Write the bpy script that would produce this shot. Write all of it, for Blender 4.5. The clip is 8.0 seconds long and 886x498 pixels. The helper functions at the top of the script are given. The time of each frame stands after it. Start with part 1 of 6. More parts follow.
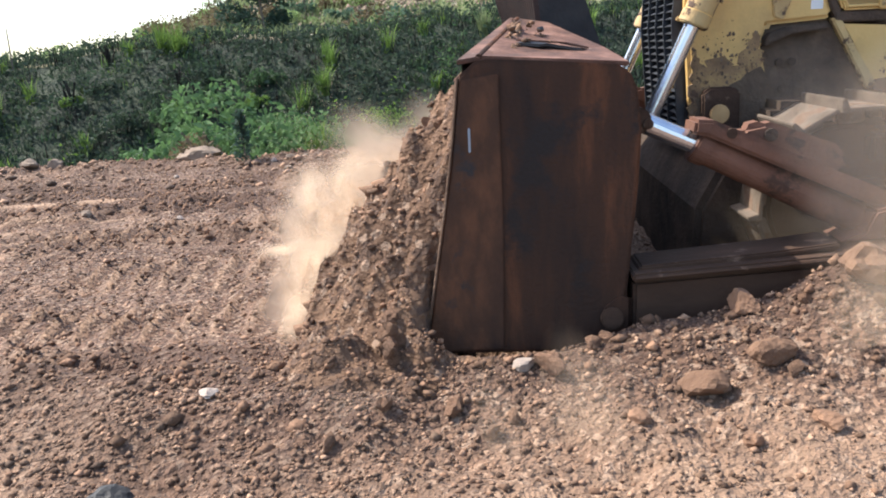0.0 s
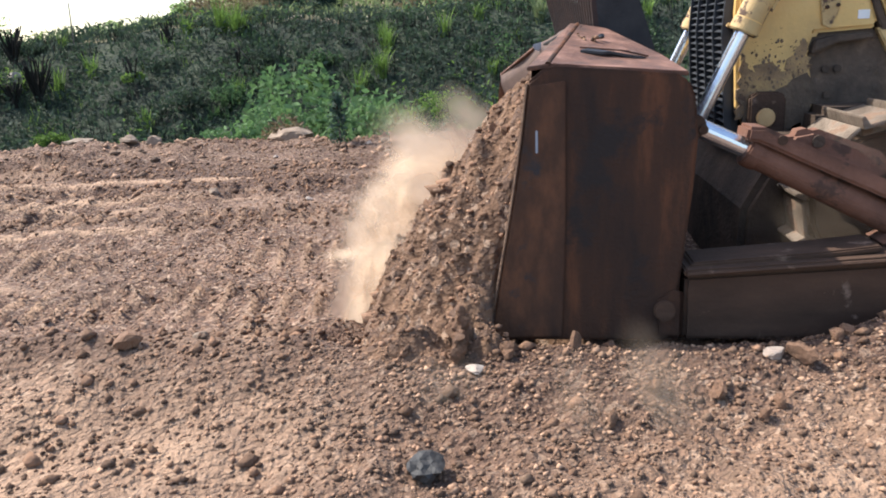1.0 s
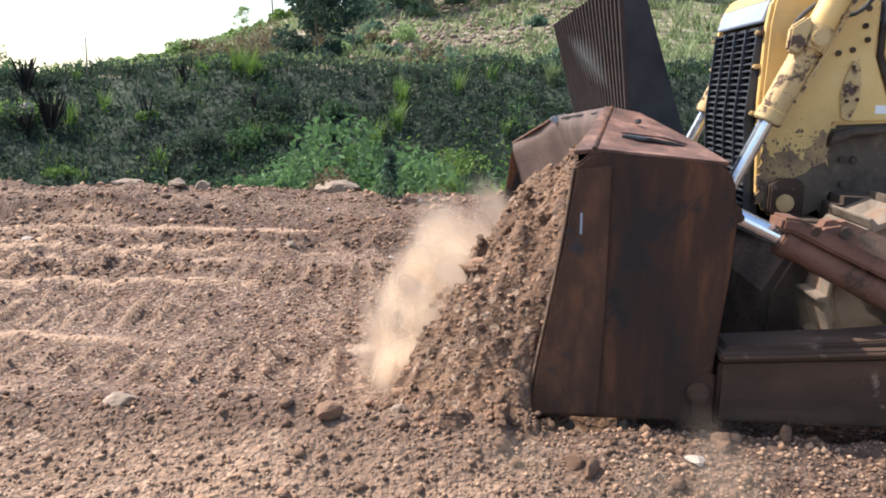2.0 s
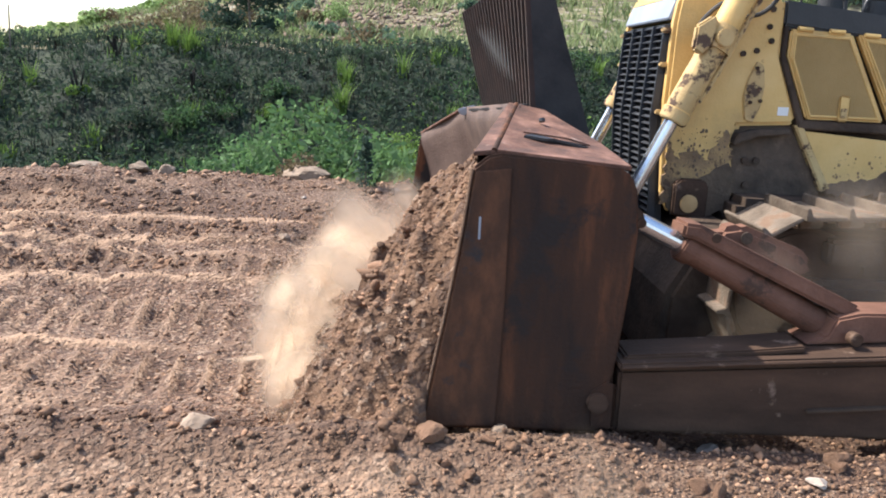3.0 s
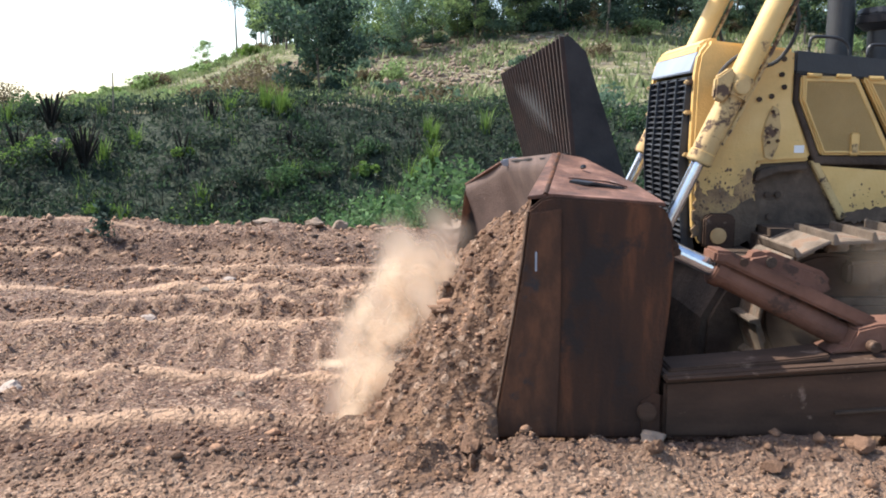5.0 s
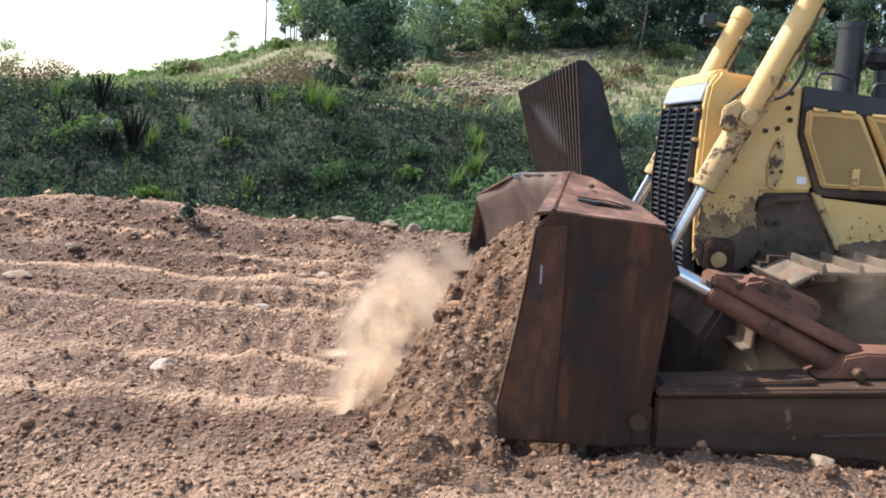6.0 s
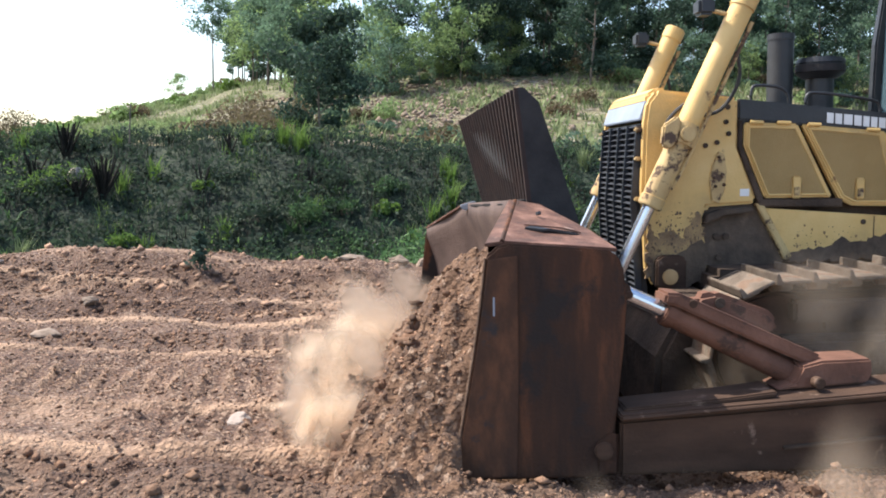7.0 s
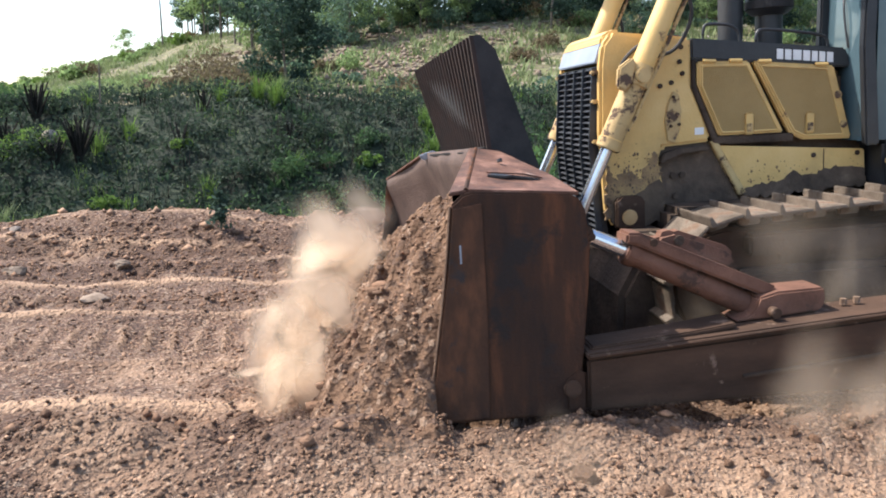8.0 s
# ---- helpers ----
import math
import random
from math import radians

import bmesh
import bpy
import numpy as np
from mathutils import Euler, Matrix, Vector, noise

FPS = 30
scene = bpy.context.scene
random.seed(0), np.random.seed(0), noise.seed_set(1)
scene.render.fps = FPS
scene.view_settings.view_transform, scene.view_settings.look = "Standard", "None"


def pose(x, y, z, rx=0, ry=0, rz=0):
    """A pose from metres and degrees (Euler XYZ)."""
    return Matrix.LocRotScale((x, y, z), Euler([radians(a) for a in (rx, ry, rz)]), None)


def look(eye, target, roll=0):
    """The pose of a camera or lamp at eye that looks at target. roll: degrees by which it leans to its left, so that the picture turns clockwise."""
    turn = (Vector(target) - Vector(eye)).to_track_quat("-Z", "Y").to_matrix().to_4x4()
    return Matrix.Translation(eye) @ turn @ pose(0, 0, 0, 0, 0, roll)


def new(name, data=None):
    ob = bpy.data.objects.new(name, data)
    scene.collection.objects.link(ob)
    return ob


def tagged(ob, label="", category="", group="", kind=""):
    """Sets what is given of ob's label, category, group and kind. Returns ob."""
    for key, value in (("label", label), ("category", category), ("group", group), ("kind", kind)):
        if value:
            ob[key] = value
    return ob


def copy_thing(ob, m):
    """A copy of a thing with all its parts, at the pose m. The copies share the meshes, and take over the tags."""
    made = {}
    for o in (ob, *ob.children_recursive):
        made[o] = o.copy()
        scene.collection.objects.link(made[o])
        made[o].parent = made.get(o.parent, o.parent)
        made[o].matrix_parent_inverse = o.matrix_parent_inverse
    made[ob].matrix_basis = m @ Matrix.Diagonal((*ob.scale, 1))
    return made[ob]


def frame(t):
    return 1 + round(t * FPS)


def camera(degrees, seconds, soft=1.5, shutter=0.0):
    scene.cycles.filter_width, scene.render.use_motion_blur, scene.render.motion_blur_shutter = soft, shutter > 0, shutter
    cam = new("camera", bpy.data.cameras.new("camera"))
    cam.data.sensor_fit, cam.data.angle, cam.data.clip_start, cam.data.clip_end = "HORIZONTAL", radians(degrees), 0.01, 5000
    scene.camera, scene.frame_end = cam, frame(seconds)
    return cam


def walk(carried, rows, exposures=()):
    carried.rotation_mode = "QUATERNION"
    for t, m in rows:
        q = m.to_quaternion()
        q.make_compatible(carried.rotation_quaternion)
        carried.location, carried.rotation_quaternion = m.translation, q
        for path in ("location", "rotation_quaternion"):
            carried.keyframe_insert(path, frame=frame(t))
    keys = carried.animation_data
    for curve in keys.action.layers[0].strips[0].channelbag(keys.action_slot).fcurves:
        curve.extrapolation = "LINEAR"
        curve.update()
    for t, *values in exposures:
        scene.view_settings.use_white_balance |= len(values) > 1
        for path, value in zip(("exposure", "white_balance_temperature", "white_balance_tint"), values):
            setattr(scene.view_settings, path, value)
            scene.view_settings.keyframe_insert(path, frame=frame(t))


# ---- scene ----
cam = camera(55.0, 8.0, soft=1.85)
PATH = [
    (0, (-0.584, -0.122, 1.372), (-0.428, 1.819, 0.915), -5.5),
    (0.5, (-1.076, -0.107, 1.389), (-0.976, 1.82, 0.863), -4.6),
    (1, (-1.579, -0.239, 1.519), (-1.472, 1.697, 1.029), -4.0),
    (1.5, (-2.152, -0.149, 1.591), (-2.069, 1.8, 1.152), -3.6),
    (2, (-2.649, -0.14, 1.693), (-2.468, 1.816, 1.317), -0.3),
    (2.2, (-2.78, -0.064, 1.74), (-2.535, 1.888, 1.377), 0.4),
    (3.5, (-3.941, 0.253, 1.776), (-3.551, 2.163, 1.331), 1.5),
    (3.9, (-4.355, 0.108, 1.758), (-4.055, 2.037, 1.323), -2.1),
    (4, (-4.457, 0.084, 1.762), (-4.194, 2.025, 1.356), -2.5),
    (4.5, (-4.927, 0.01, 1.763), (-4.688, 1.968, 1.43), -2.2),
    (4.7, (-5.132, -0.014, 1.778), (-4.861, 1.942, 1.461), -1.6),
    (5.8, (-6.281, -0.184, 1.823), (-5.976, 1.774, 1.552), 4.7),
    (6, (-6.454, -0.136, 1.816), (-6.156, 1.821, 1.535), 4.7),
    (6.5, (-6.876, 0.015, 1.773), (-6.537, 1.971, 1.524), 2.2),
    (7, (-7.289, 0.096, 1.788), (-6.885, 2.044, 1.586), 2.0),
    (7.5, (-7.741, 0.075, 1.796), (-7.289, 2.006, 1.538), 2.4),
    (8, (-8.149, 0.182, 1.785), (-7.649, 2.093, 1.468), 0.1),
]
walk(cam, [(t, look(eye, target, roll)) for t, eye, target, roll in PATH],
     exposures=((0, 1.31), (1, 1.30), (1.5, 1.33), (4, 1.36), (4.5, 1.27), (6, 1.27), (6.8, 1.24), (8, 1.26)))

# ---- world, sun, exposure ----
SUN_UP, SUN_ROUND = 52.0, 62.0      # elevation; turn from straight ahead towards the left
world = bpy.data.worlds.new("world")
scene.world = world
world.use_nodes = True
wn = world.node_tree.nodes
sky = wn.new("ShaderNodeTexSky")
sky.sky_type, sky.sun_disc = "NISHITA", False
sky.sun_elevation, sky.sun_rotation = radians(SUN_UP), radians(-SUN_ROUND)
sky.dust_density, sky.air_density = 1.8, 1.0
wn["Background"].inputs["Strength"].default_value = 0.15
world.node_tree.links.new(sky.outputs[0], wn["Background"].inputs[0])
sun = new("sun", bpy.data.lights.new("sun", "SUN"))
sun.data.energy, sun.data.angle, sun.data.color = 3.5, radians(0.7), (1.0, 0.95, 0.875)
away = Vector((-math.sin(radians(SUN_ROUND)) * math.cos(radians(SUN_UP)), math.cos(radians(SUN_ROUND)) * math.cos(radians(SUN_UP)), math.sin(radians(SUN_UP))))
sun.matrix_world = look(away * 60, (0, 0, 0))
scene.view_settings.exposure = 1.0


# ---- materials ----
def material(name, stops, scale=4.0, rough=0.85, metal=0.0, bump=0.3, bump_scale=40.0, patch=None, island=0.0, each=0.0, stretch=(1, 1, 1), reach=0.02):
    """stops: (place, colour) along a noise; patch: (colour, scale, threshold, roughness) laid over by a second noise."""
    m = bpy.data.materials.new(name)
    m.use_nodes = True
    n, l = m.node_tree.nodes, m.node_tree.links
    bsdf = n["Principled BSDF"]
    co = n.new("ShaderNodeTexCoord")
    mp = n.new("ShaderNodeMapping")
    mp.inputs["Scale"].default_value = stretch
    l.new(co.outputs["Object"], mp.inputs["Vector"])
    a = n.new("ShaderNodeTexNoise")
    a.inputs["Scale"].default_value, a.inputs["Detail"].default_value, a.inputs["Roughness"].default_value = scale, 7.0, 0.62
    l.new(mp.outputs[0], a.inputs["Vector"])
    ramp = n.new("ShaderNodeValToRGB")
    while len(ramp.color_ramp.elements) < len(stops):
        ramp.color_ramp.elements.new(0.5)
    for e, (p, c) in zip(ramp.color_ramp.elements, stops):
        e.position, e.color = p, (*c, 1)
    l.new(a.outputs["Fac"], ramp.inputs[0])
    colour = ramp.outputs[0]
    rough_out = None
    if patch:
        b = n.new("ShaderNodeTexNoise")
        b.inputs["Scale"].default_value, b.inputs["Detail"].default_value, b.inputs["Roughness"].default_value = patch[1], 8.0, 0.65
        l.new(co.outputs["Object"], b.inputs["Vector"])
        step = n.new("ShaderNodeMapRange")
        step.inputs["From Min"].default_value, step.inputs["From Max"].default_value = patch[2], patch[2] + 0.06
        l.new(b.outputs["Fac"], step.inputs["Value"])
        mix = n.new("ShaderNodeMix")
        mix.data_type = "RGBA"
        l.new(step.outputs[0], mix.inputs[0])
        l.new(colour, mix.inputs[6])
        mix.inputs[7].default_value = (*patch[0], 1)
        colour = mix.outputs[2]
        mr = n.new("ShaderNodeMapRange")
        mr.inputs["To Min"].default_value, mr.inputs["To Max"].default_value = rough, patch[3]
        l.new(step.outputs[0], mr.inputs["Value"])
        rough_out = mr.outputs[0]
    for amount, node, socket in ((island, "ShaderNodeNewGeometry", "Random Per Island"), (each, "ShaderNodeObjectInfo", "Random")):
        if amount:
            g = n.new(node)
            mr = n.new("ShaderNodeMapRange")
            mr.inputs["To Min"].default_value, mr.inputs["To Max"].default_value = 1 - amount, 1 + amount
            l.new(g.outputs[socket], mr.inputs["Value"])
            hsv = n.new("ShaderNodeHueSaturation")
            l.new(mr.outputs[0], hsv.inputs["Value"])
            l.new(colour, hsv.inputs["Color"])
            colour = hsv.outputs[0]
    l.new(colour, bsdf.inputs["Base Color"])
    bsdf.inputs["Roughness"].default_value, bsdf.inputs["Metallic"].default_value = rough, metal
    if rough_out:
        l.new(rough_out, bsdf.inputs["Roughness"])
    if bump:
        f = n.new("ShaderNodeTexNoise")
        f.inputs["Scale"].default_value, f.inputs["Detail"].default_value = bump_scale, 6.0
        l.new(co.outputs["Object"], f.inputs["Vector"])
        bp = n.new("ShaderNodeBump")
        bp.inputs["Strength"].default_value, bp.inputs["Distance"].default_value = bump, reach
        l.new(f.outputs["Fac"], bp.inputs["Height"])
        l.new(bp.outputs[0], bsdf.inputs["Normal"])
    return m


def leaf_material(name, dark, light, rough=0.8, through_light=0.25, island=0.45):
    m = material(name, [(0.3, dark), (0.7, light)], 1.3, rough, 0, 0, island=island)
    m.node_tree.nodes["Principled BSDF"].inputs["Specular IOR Level"].default_value = 0.15
    n, l = m.node_tree.nodes, m.node_tree.links
    tr = n.new("ShaderNodeBsdfTranslucent")
    tr.inputs[0].default_value = (light[0] * 1.3, light[1] * 1.5, light[2] * 1.3, 1)
    mix = n.new("ShaderNodeMixShader")
    mix.inputs[0].default_value = through_light
    l.new(n["Principled BSDF"].outputs[0], mix.inputs[1])
    l.new(tr.outputs[0], mix.inputs[2])
    l.new(mix.outputs[0], n["Material Output"].inputs[0])
    return m


# the fine patch noise paints small shadows between clumps into the earth colour
M_GROUND = material("packed_earth", [(0.30, (0.110, 0.059, 0.037)), (0.52, (0.178, 0.099, 0.062)), (0.72, (0.270, 0.163, 0.107))], 1.4, 0.95, 0, 1.0, 30.0,
                    patch=((0.100, 0.057, 0.038), 34.0, 0.54, 0.95), reach=0.08)


def dusty(m, colour, layer="dust"):
    """Lays another colour (pale packed dust, a darker earth tone) over a material where the mesh's own layer says so.
    """
    n, l = m.node_tree.nodes, m.node_tree.links
    bsdf = n["Principled BSDF"]
    at = n.new("ShaderNodeAttribute")
    at.attribute_name = layer
    mix = n.new("ShaderNodeMix")
    mix.data_type = "RGBA"
    l.new(at.outputs["Fac"], mix.inputs[0])
    l.new(bsdf.inputs["Base Color"].links[0].from_socket, mix.inputs[6])
    mix.inputs[7].default_value = (*colour, 1)
    l.new(mix.outputs[2], bsdf.inputs["Base Color"])


def flecked(m, scale, dark, pale, share):
    """Angular bits of darker and paler stone bedded in the surface, some of them proud."""
    n, l = m.node_tree.nodes, m.node_tree.links
    bsdf = n["Principled BSDF"]
    co = n.new("ShaderNodeTexCoord")
    cell = n.new("ShaderNodeTexVoronoi")
    cell.inputs["Scale"].default_value = scale
    l.new(co.outputs["Object"], cell.inputs["Vector"])
    pick = n.new("ShaderNodeSeparateColor")
    l.new(cell.outputs["Color"], pick.inputs[0])
    for socket, colour, part_of in ((0, dark, share[0]), (1, pale, share[1])):
        on = n.new("ShaderNodeMath")
        on.operation = "LESS_THAN"
        on.inputs[1].default_value = part_of
        l.new(pick.outputs[socket], on.inputs[0])
        soft = n.new("ShaderNodeMath")
        soft.operation = "MULTIPLY"
        soft.inputs[1].default_value = 0.75
        l.new(on.outputs[0], soft.inputs[0])
        mix = n.new("ShaderNodeMix")
        mix.data_type = "RGBA"
        l.new(soft.outputs[0], mix.inputs[0])
        l.new(bsdf.inputs["Base Color"].links[0].from_socket, mix.inputs[6])
        mix.inputs[7].default_value = (*colour, 1)
        l.new(mix.outputs[2], bsdf.inputs["Base Color"])


flecked(M_GROUND, 30.0, (0.085, 0.048, 0.033), (0.36, 0.25, 0.175), (0.30, 0.13))
flecked(M_GROUND, 62.0, (0.062, 0.034, 0.022), (0.37, 0.25, 0.172), (0.26, 0.09))
dusty(M_GROUND, (0.085, 0.044, 0.027), "dark_mix")
dusty(M_GROUND, (0.45, 0.292, 0.188))
M_HEAP = material("loose_earth", [(0.28, (0.082, 0.043, 0.024)), (0.52, (0.156, 0.087, 0.050)), (0.75, (0.262, 0.155, 0.093))], 3.0, 0.97, 0, 1.0, 30.0, reach=0.06)
flecked(M_HEAP, 26.0, (0.085, 0.050, 0.034), (0.33, 0.225, 0.155), (0.25, 0.08))
M_CLOD = material("earth_clod", [(0.3, (0.112, 0.060, 0.035)), (0.7, (0.228, 0.130, 0.078))], 5.0, 0.97, 0, 0.8, 40.0, island=0.5, each=0.25)
M_STONE = material("gravel_stone", [(0.3, (0.170, 0.094, 0.056)), (0.7, (0.35, 0.218, 0.138))], 6.0, 0.9, 0, 0.4, 60.0, island=0.65, each=0.2)
M_ROCK = material("weathered_rock", [(0.3, (0.14, 0.098, 0.068)), (0.7, (0.27, 0.20, 0.145))], 9.0, 0.9, 0, 0.6, 40.0, each=0.25)
M_PALE = material("pale_rock", [(0.3, (0.22, 0.17, 0.14)), (0.7, (0.42, 0.35, 0.29))], 7.0, 0.85, 0, 0.5, 50.0, each=0.2)
M_BLACK_LUMP = material("black_rubber_scrap", [(0.3, (0.012, 0.012, 0.013)), (0.7, (0.04, 0.038, 0.036))], 9.0, 0.7, 0, 0.6, 40.0)
M_RUST = material("worn_rusty_steel", [(0.36, (0.030, 0.020, 0.016)), (0.49, (0.058, 0.029, 0.018)), (0.66, (0.200, 0.076, 0.034))], 1.3, 0.72, 0.1, 0.3, 55.0,
                  patch=((0.026, 0.020, 0.018), 2.0, 0.53, 0.6), stretch=(2.2, 2.2, 0.5))
M_WEAR = material("red_brown_wear_steel", [(0.34, (0.032, 0.021, 0.017)), (0.5, (0.076, 0.039, 0.024)), (0.66, (0.165, 0.072, 0.037))], 2.0, 0.75, 0.1, 0.25, 50.0, patch=((0.034, 0.030, 0.030), 2.6, 0.55, 0.5), stretch=(1.5, 1.5, 0.7))
M_MOLD = material("dusty_moldboard", [(0.3, (0.070, 0.048, 0.041)), (0.7, (0.145, 0.098, 0.080))], 2.5, 0.7, 0.2, 0.3, 45.0)
M_RUST_LIGHT = material("rusty_top_plate", [(0.34, (0.066, 0.033, 0.023)), (0.52, (0.14, 0.066, 0.044)), (0.68, (0.26, 0.138, 0.097))], 7.0, 0.75, 0.15, 0.3, 50.0, patch=((0.36, 0.25, 0.20), 5.0, 0.6, 0.9))
M_RIB = material("rib_steel", [(0.3, (0.020, 0.013, 0.011)), (0.7, (0.052, 0.026, 0.019))], 6.0, 0.9, 0.0, 0.2, 60.0)
M_DARK = material("blackened_steel", [(0.3, (0.022, 0.021, 0.022)), (0.7, (0.050, 0.046, 0.045))], 4.0, 0.7, 0.05, 0.25, 50.0, patch=((0.085, 0.062, 0.05), 4.0, 0.62, 0.8))
M_ARM = material("dusty_arm_steel", [(0.3, (0.044, 0.027, 0.019)), (0.7, (0.098, 0.057, 0.038))], 3.0, 0.82, 0.05, 0.25, 50.0, patch=((0.20, 0.135, 0.10), 4.5, 0.6, 0.95), stretch=(0.6, 2, 2))
M_BRACE = material("red_brown_paint", [(0.3, (0.105, 0.054, 0.038)), (0.7, (0.22, 0.112, 0.077))], 4.0, 0.7, 0.1, 0.25, 50.0, patch=((0.09, 0.055, 0.042), 5.0, 0.58, 0.85))
M_YELLOW = material("yellow_machine_paint", [(0.3, (0.42, 0.275, 0.110)), (0.50, (0.65, 0.420, 0.145)), (0.75, (0.73, 0.505, 0.21))], 1.9, 0.55, 0, 0.15, 60.0,
                    patch=((0.20, 0.115, 0.065), 6.5, 0.635, 0.9))
M_YELLOW_WORN = material("chipped_yellow_paint", [(0.3, (0.40, 0.26, 0.11)), (0.7, (0.58, 0.41, 0.18))], 3.0, 0.6, 0, 0.2, 60.0, patch=((0.10, 0.062, 0.042), 9.0, 0.505, 0.9))
M_SCREEN = material("dusty_screen", [(0.3, (0.31, 0.200, 0.072)), (0.7, (0.39, 0.26, 0.105))], 3.0, 0.85, 0, 0.5, 220.0)
M_BLACK = material("black_paint", [(0.3, (0.014, 0.015, 0.018)), (0.7, (0.03, 0.031, 0.034))], 4.0, 0.45, 0, 0.1, 60.0)
M_GRIME = material("oily_grime", [(0.3, (0.032, 0.023, 0.018)), (0.7, (0.115, 0.080, 0.058))], 3.0, 0.85, 0, 0.5, 40.0)
M_STAIN = material("rust_stained_paint", [(0.32, (0.13, 0.078, 0.045)), (0.52, (0.27, 0.17, 0.085)), (0.7, (0.46, 0.30, 0.12))], 5.0, 0.8, 0, 0.3, 60.0, patch=((0.10, 0.06, 0.04), 9.0, 0.57, 0.9))
M_MUD = material("dried_mud", [(0.3, (0.085, 0.058, 0.040)), (0.7, (0.20, 0.14, 0.092))], 6.0, 0.95, 0, 0.4, 50.0, island=0.3)
M_RECESS = material("muddy_steel", [(0.3, (0.055, 0.041, 0.032)), (0.55, (0.12, 0.086, 0.063)), (0.75, (0.23, 0.165, 0.115))], 4.5, 0.85, 0, 0.5, 40.0)
M_GRILLE = material("grille_steel", [(0.3, (0.025, 0.028, 0.036)), (0.7, (0.06, 0.064, 0.074))], 5.0, 0.5, 0.3, 0.15, 60.0)
M_CHROME = material("chrome_rod", [(0.3, (0.62, 0.64, 0.68)), (0.7, (0.74, 0.75, 0.78))], 6.0, 0.22, 0.9, 0.05, 60.0)
M_SILVER = material("silver_plate", [(0.3, (0.27, 0.30, 0.35)), (0.7, (0.36, 0.39, 0.44))], 4.0, 0.45, 0.3, 0.05, 60.0)
M_WHITE = material("white_lettering", [(0.3, (0.70, 0.70, 0.69)), (0.7, (0.80, 0.80, 0.79))], 8.0, 0.6, 0, 0)
M_SHOE = material("polished_track_steel", [(0.3, (0.10, 0.074, 0.055)), (0.7, (0.26, 0.21, 0.165))], 5.0, 0.55, 0.35, 0.35, 45.0, patch=((0.20, 0.13, 0.088), 4.0, 0.53, 0.95), each=0.15)
M_LENS = material("amber_lens", [(0.3, (0.42, 0.25, 0.10)), (0.7, (0.58, 0.38, 0.18))], 8.0, 0.35, 0, 0)
M_HOSE = material("rubber_hose", [(0.3, (0.02, 0.02, 0.02)), (0.7, (0.05, 0.045, 0.04))], 9.0, 0.7, 0, 0)
M_GLASS = material("cab_glass", [(0.3, (0.055, 0.092, 0.11)), (0.7, (0.08, 0.125, 0.145))], 2.0, 0.12, 0, 0)
M_BARK = material("tree_bark", [(0.3, (0.07, 0.055, 0.045)), (0.7, (0.19, 0.16, 0.13))], 5.0, 0.9, 0, 0.6, 30.0, stretch=(1, 1, 0.3))
# dark soil and growth, with the bank's shade also put into the colour
M_BANK = material("shaded_bank_soil_and_grass", [(0.30, (0.010, 0.015, 0.009)), (0.5, (0.022, 0.033, 0.017)), (0.68, (0.042, 0.055, 0.030)), (0.84, (0.085, 0.080, 0.052))], 0.7, 0.95, 0, 1.0, 9.0, reach=0.1)
M_HILL = material("dry_hill_soil", [(0.32, (0.080, 0.088, 0.038)), (0.48, (0.150, 0.150, 0.062)), (0.62, (0.21, 0.175, 0.105)), (0.76, (0.27, 0.21, 0.15))], 0.22, 0.95, 0, 1.0, 4.0, reach=0.2)
flecked(M_HILL, 2.2, (0.075, 0.062, 0.044), (0.30, 0.26, 0.21), (0.35, 0.12))
# grass toned by side: shade put into the bank's colour, sun into the hill's
L_DARK = leaf_material("shaded_bank_grass", (0.017, 0.027, 0.021), (0.050, 0.070, 0.048), island=0.45)
L_FRESH = leaf_material("fresh_grass", (0.075, 0.13, 0.030), (0.15, 0.22, 0.055))
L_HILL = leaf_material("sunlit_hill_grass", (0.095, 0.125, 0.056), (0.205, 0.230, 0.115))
L_SHRUB = leaf_material("shrub_leaf", (0.036, 0.070, 0.034), (0.080, 0.130, 0.058))
L_TREE = leaf_material("tree_leaf", (0.050, 0.086, 0.066), (0.120, 0.172, 0.122), through_light=0.4, island=0.6)
M_DUST = leaf_material("dust_grain", (0.80, 0.62, 0.45), (0.86, 0.69, 0.52), 1.0, 0.5, 0.0)
veil = M_DUST.node_tree.nodes.new("ShaderNodeMixShader")
veil.inputs[0].default_value = 0.4
M_DUST.node_tree.links.new(M_DUST.node_tree.nodes.new("ShaderNodeBsdfTransparent").outputs[0], veil.inputs[1])
M_DUST.node_tree.links.new(M_DUST.node_tree.nodes["Mix Shader"].outputs[0], veil.inputs[2])
M_DUST.node_tree.links.new(veil.outputs[0], M_DUST.node_tree.nodes["Material Output"].inputs[0])
M_DUST.node_tree.nodes["Translucent BSDF"].inputs[0].default_value = (0.86, 0.69, 0.52, 1)


def soft_dust(name, most):
    """Dust whose cover follows how thick each wisp is."""
    m = M_DUST.copy()
    m.name = name
    n, l = m.node_tree.nodes, m.node_tree.links
    at = n.new("ShaderNodeAttribute")
    at.attribute_name = "thick"
    k = n.new("ShaderNodeMath")
    k.operation = "MULTIPLY"
    k.inputs[1].default_value = most
    l.new(at.outputs["Fac"], k.inputs[0])
    l.new(k.outputs[0], n[veil.name].inputs[0])
    return m


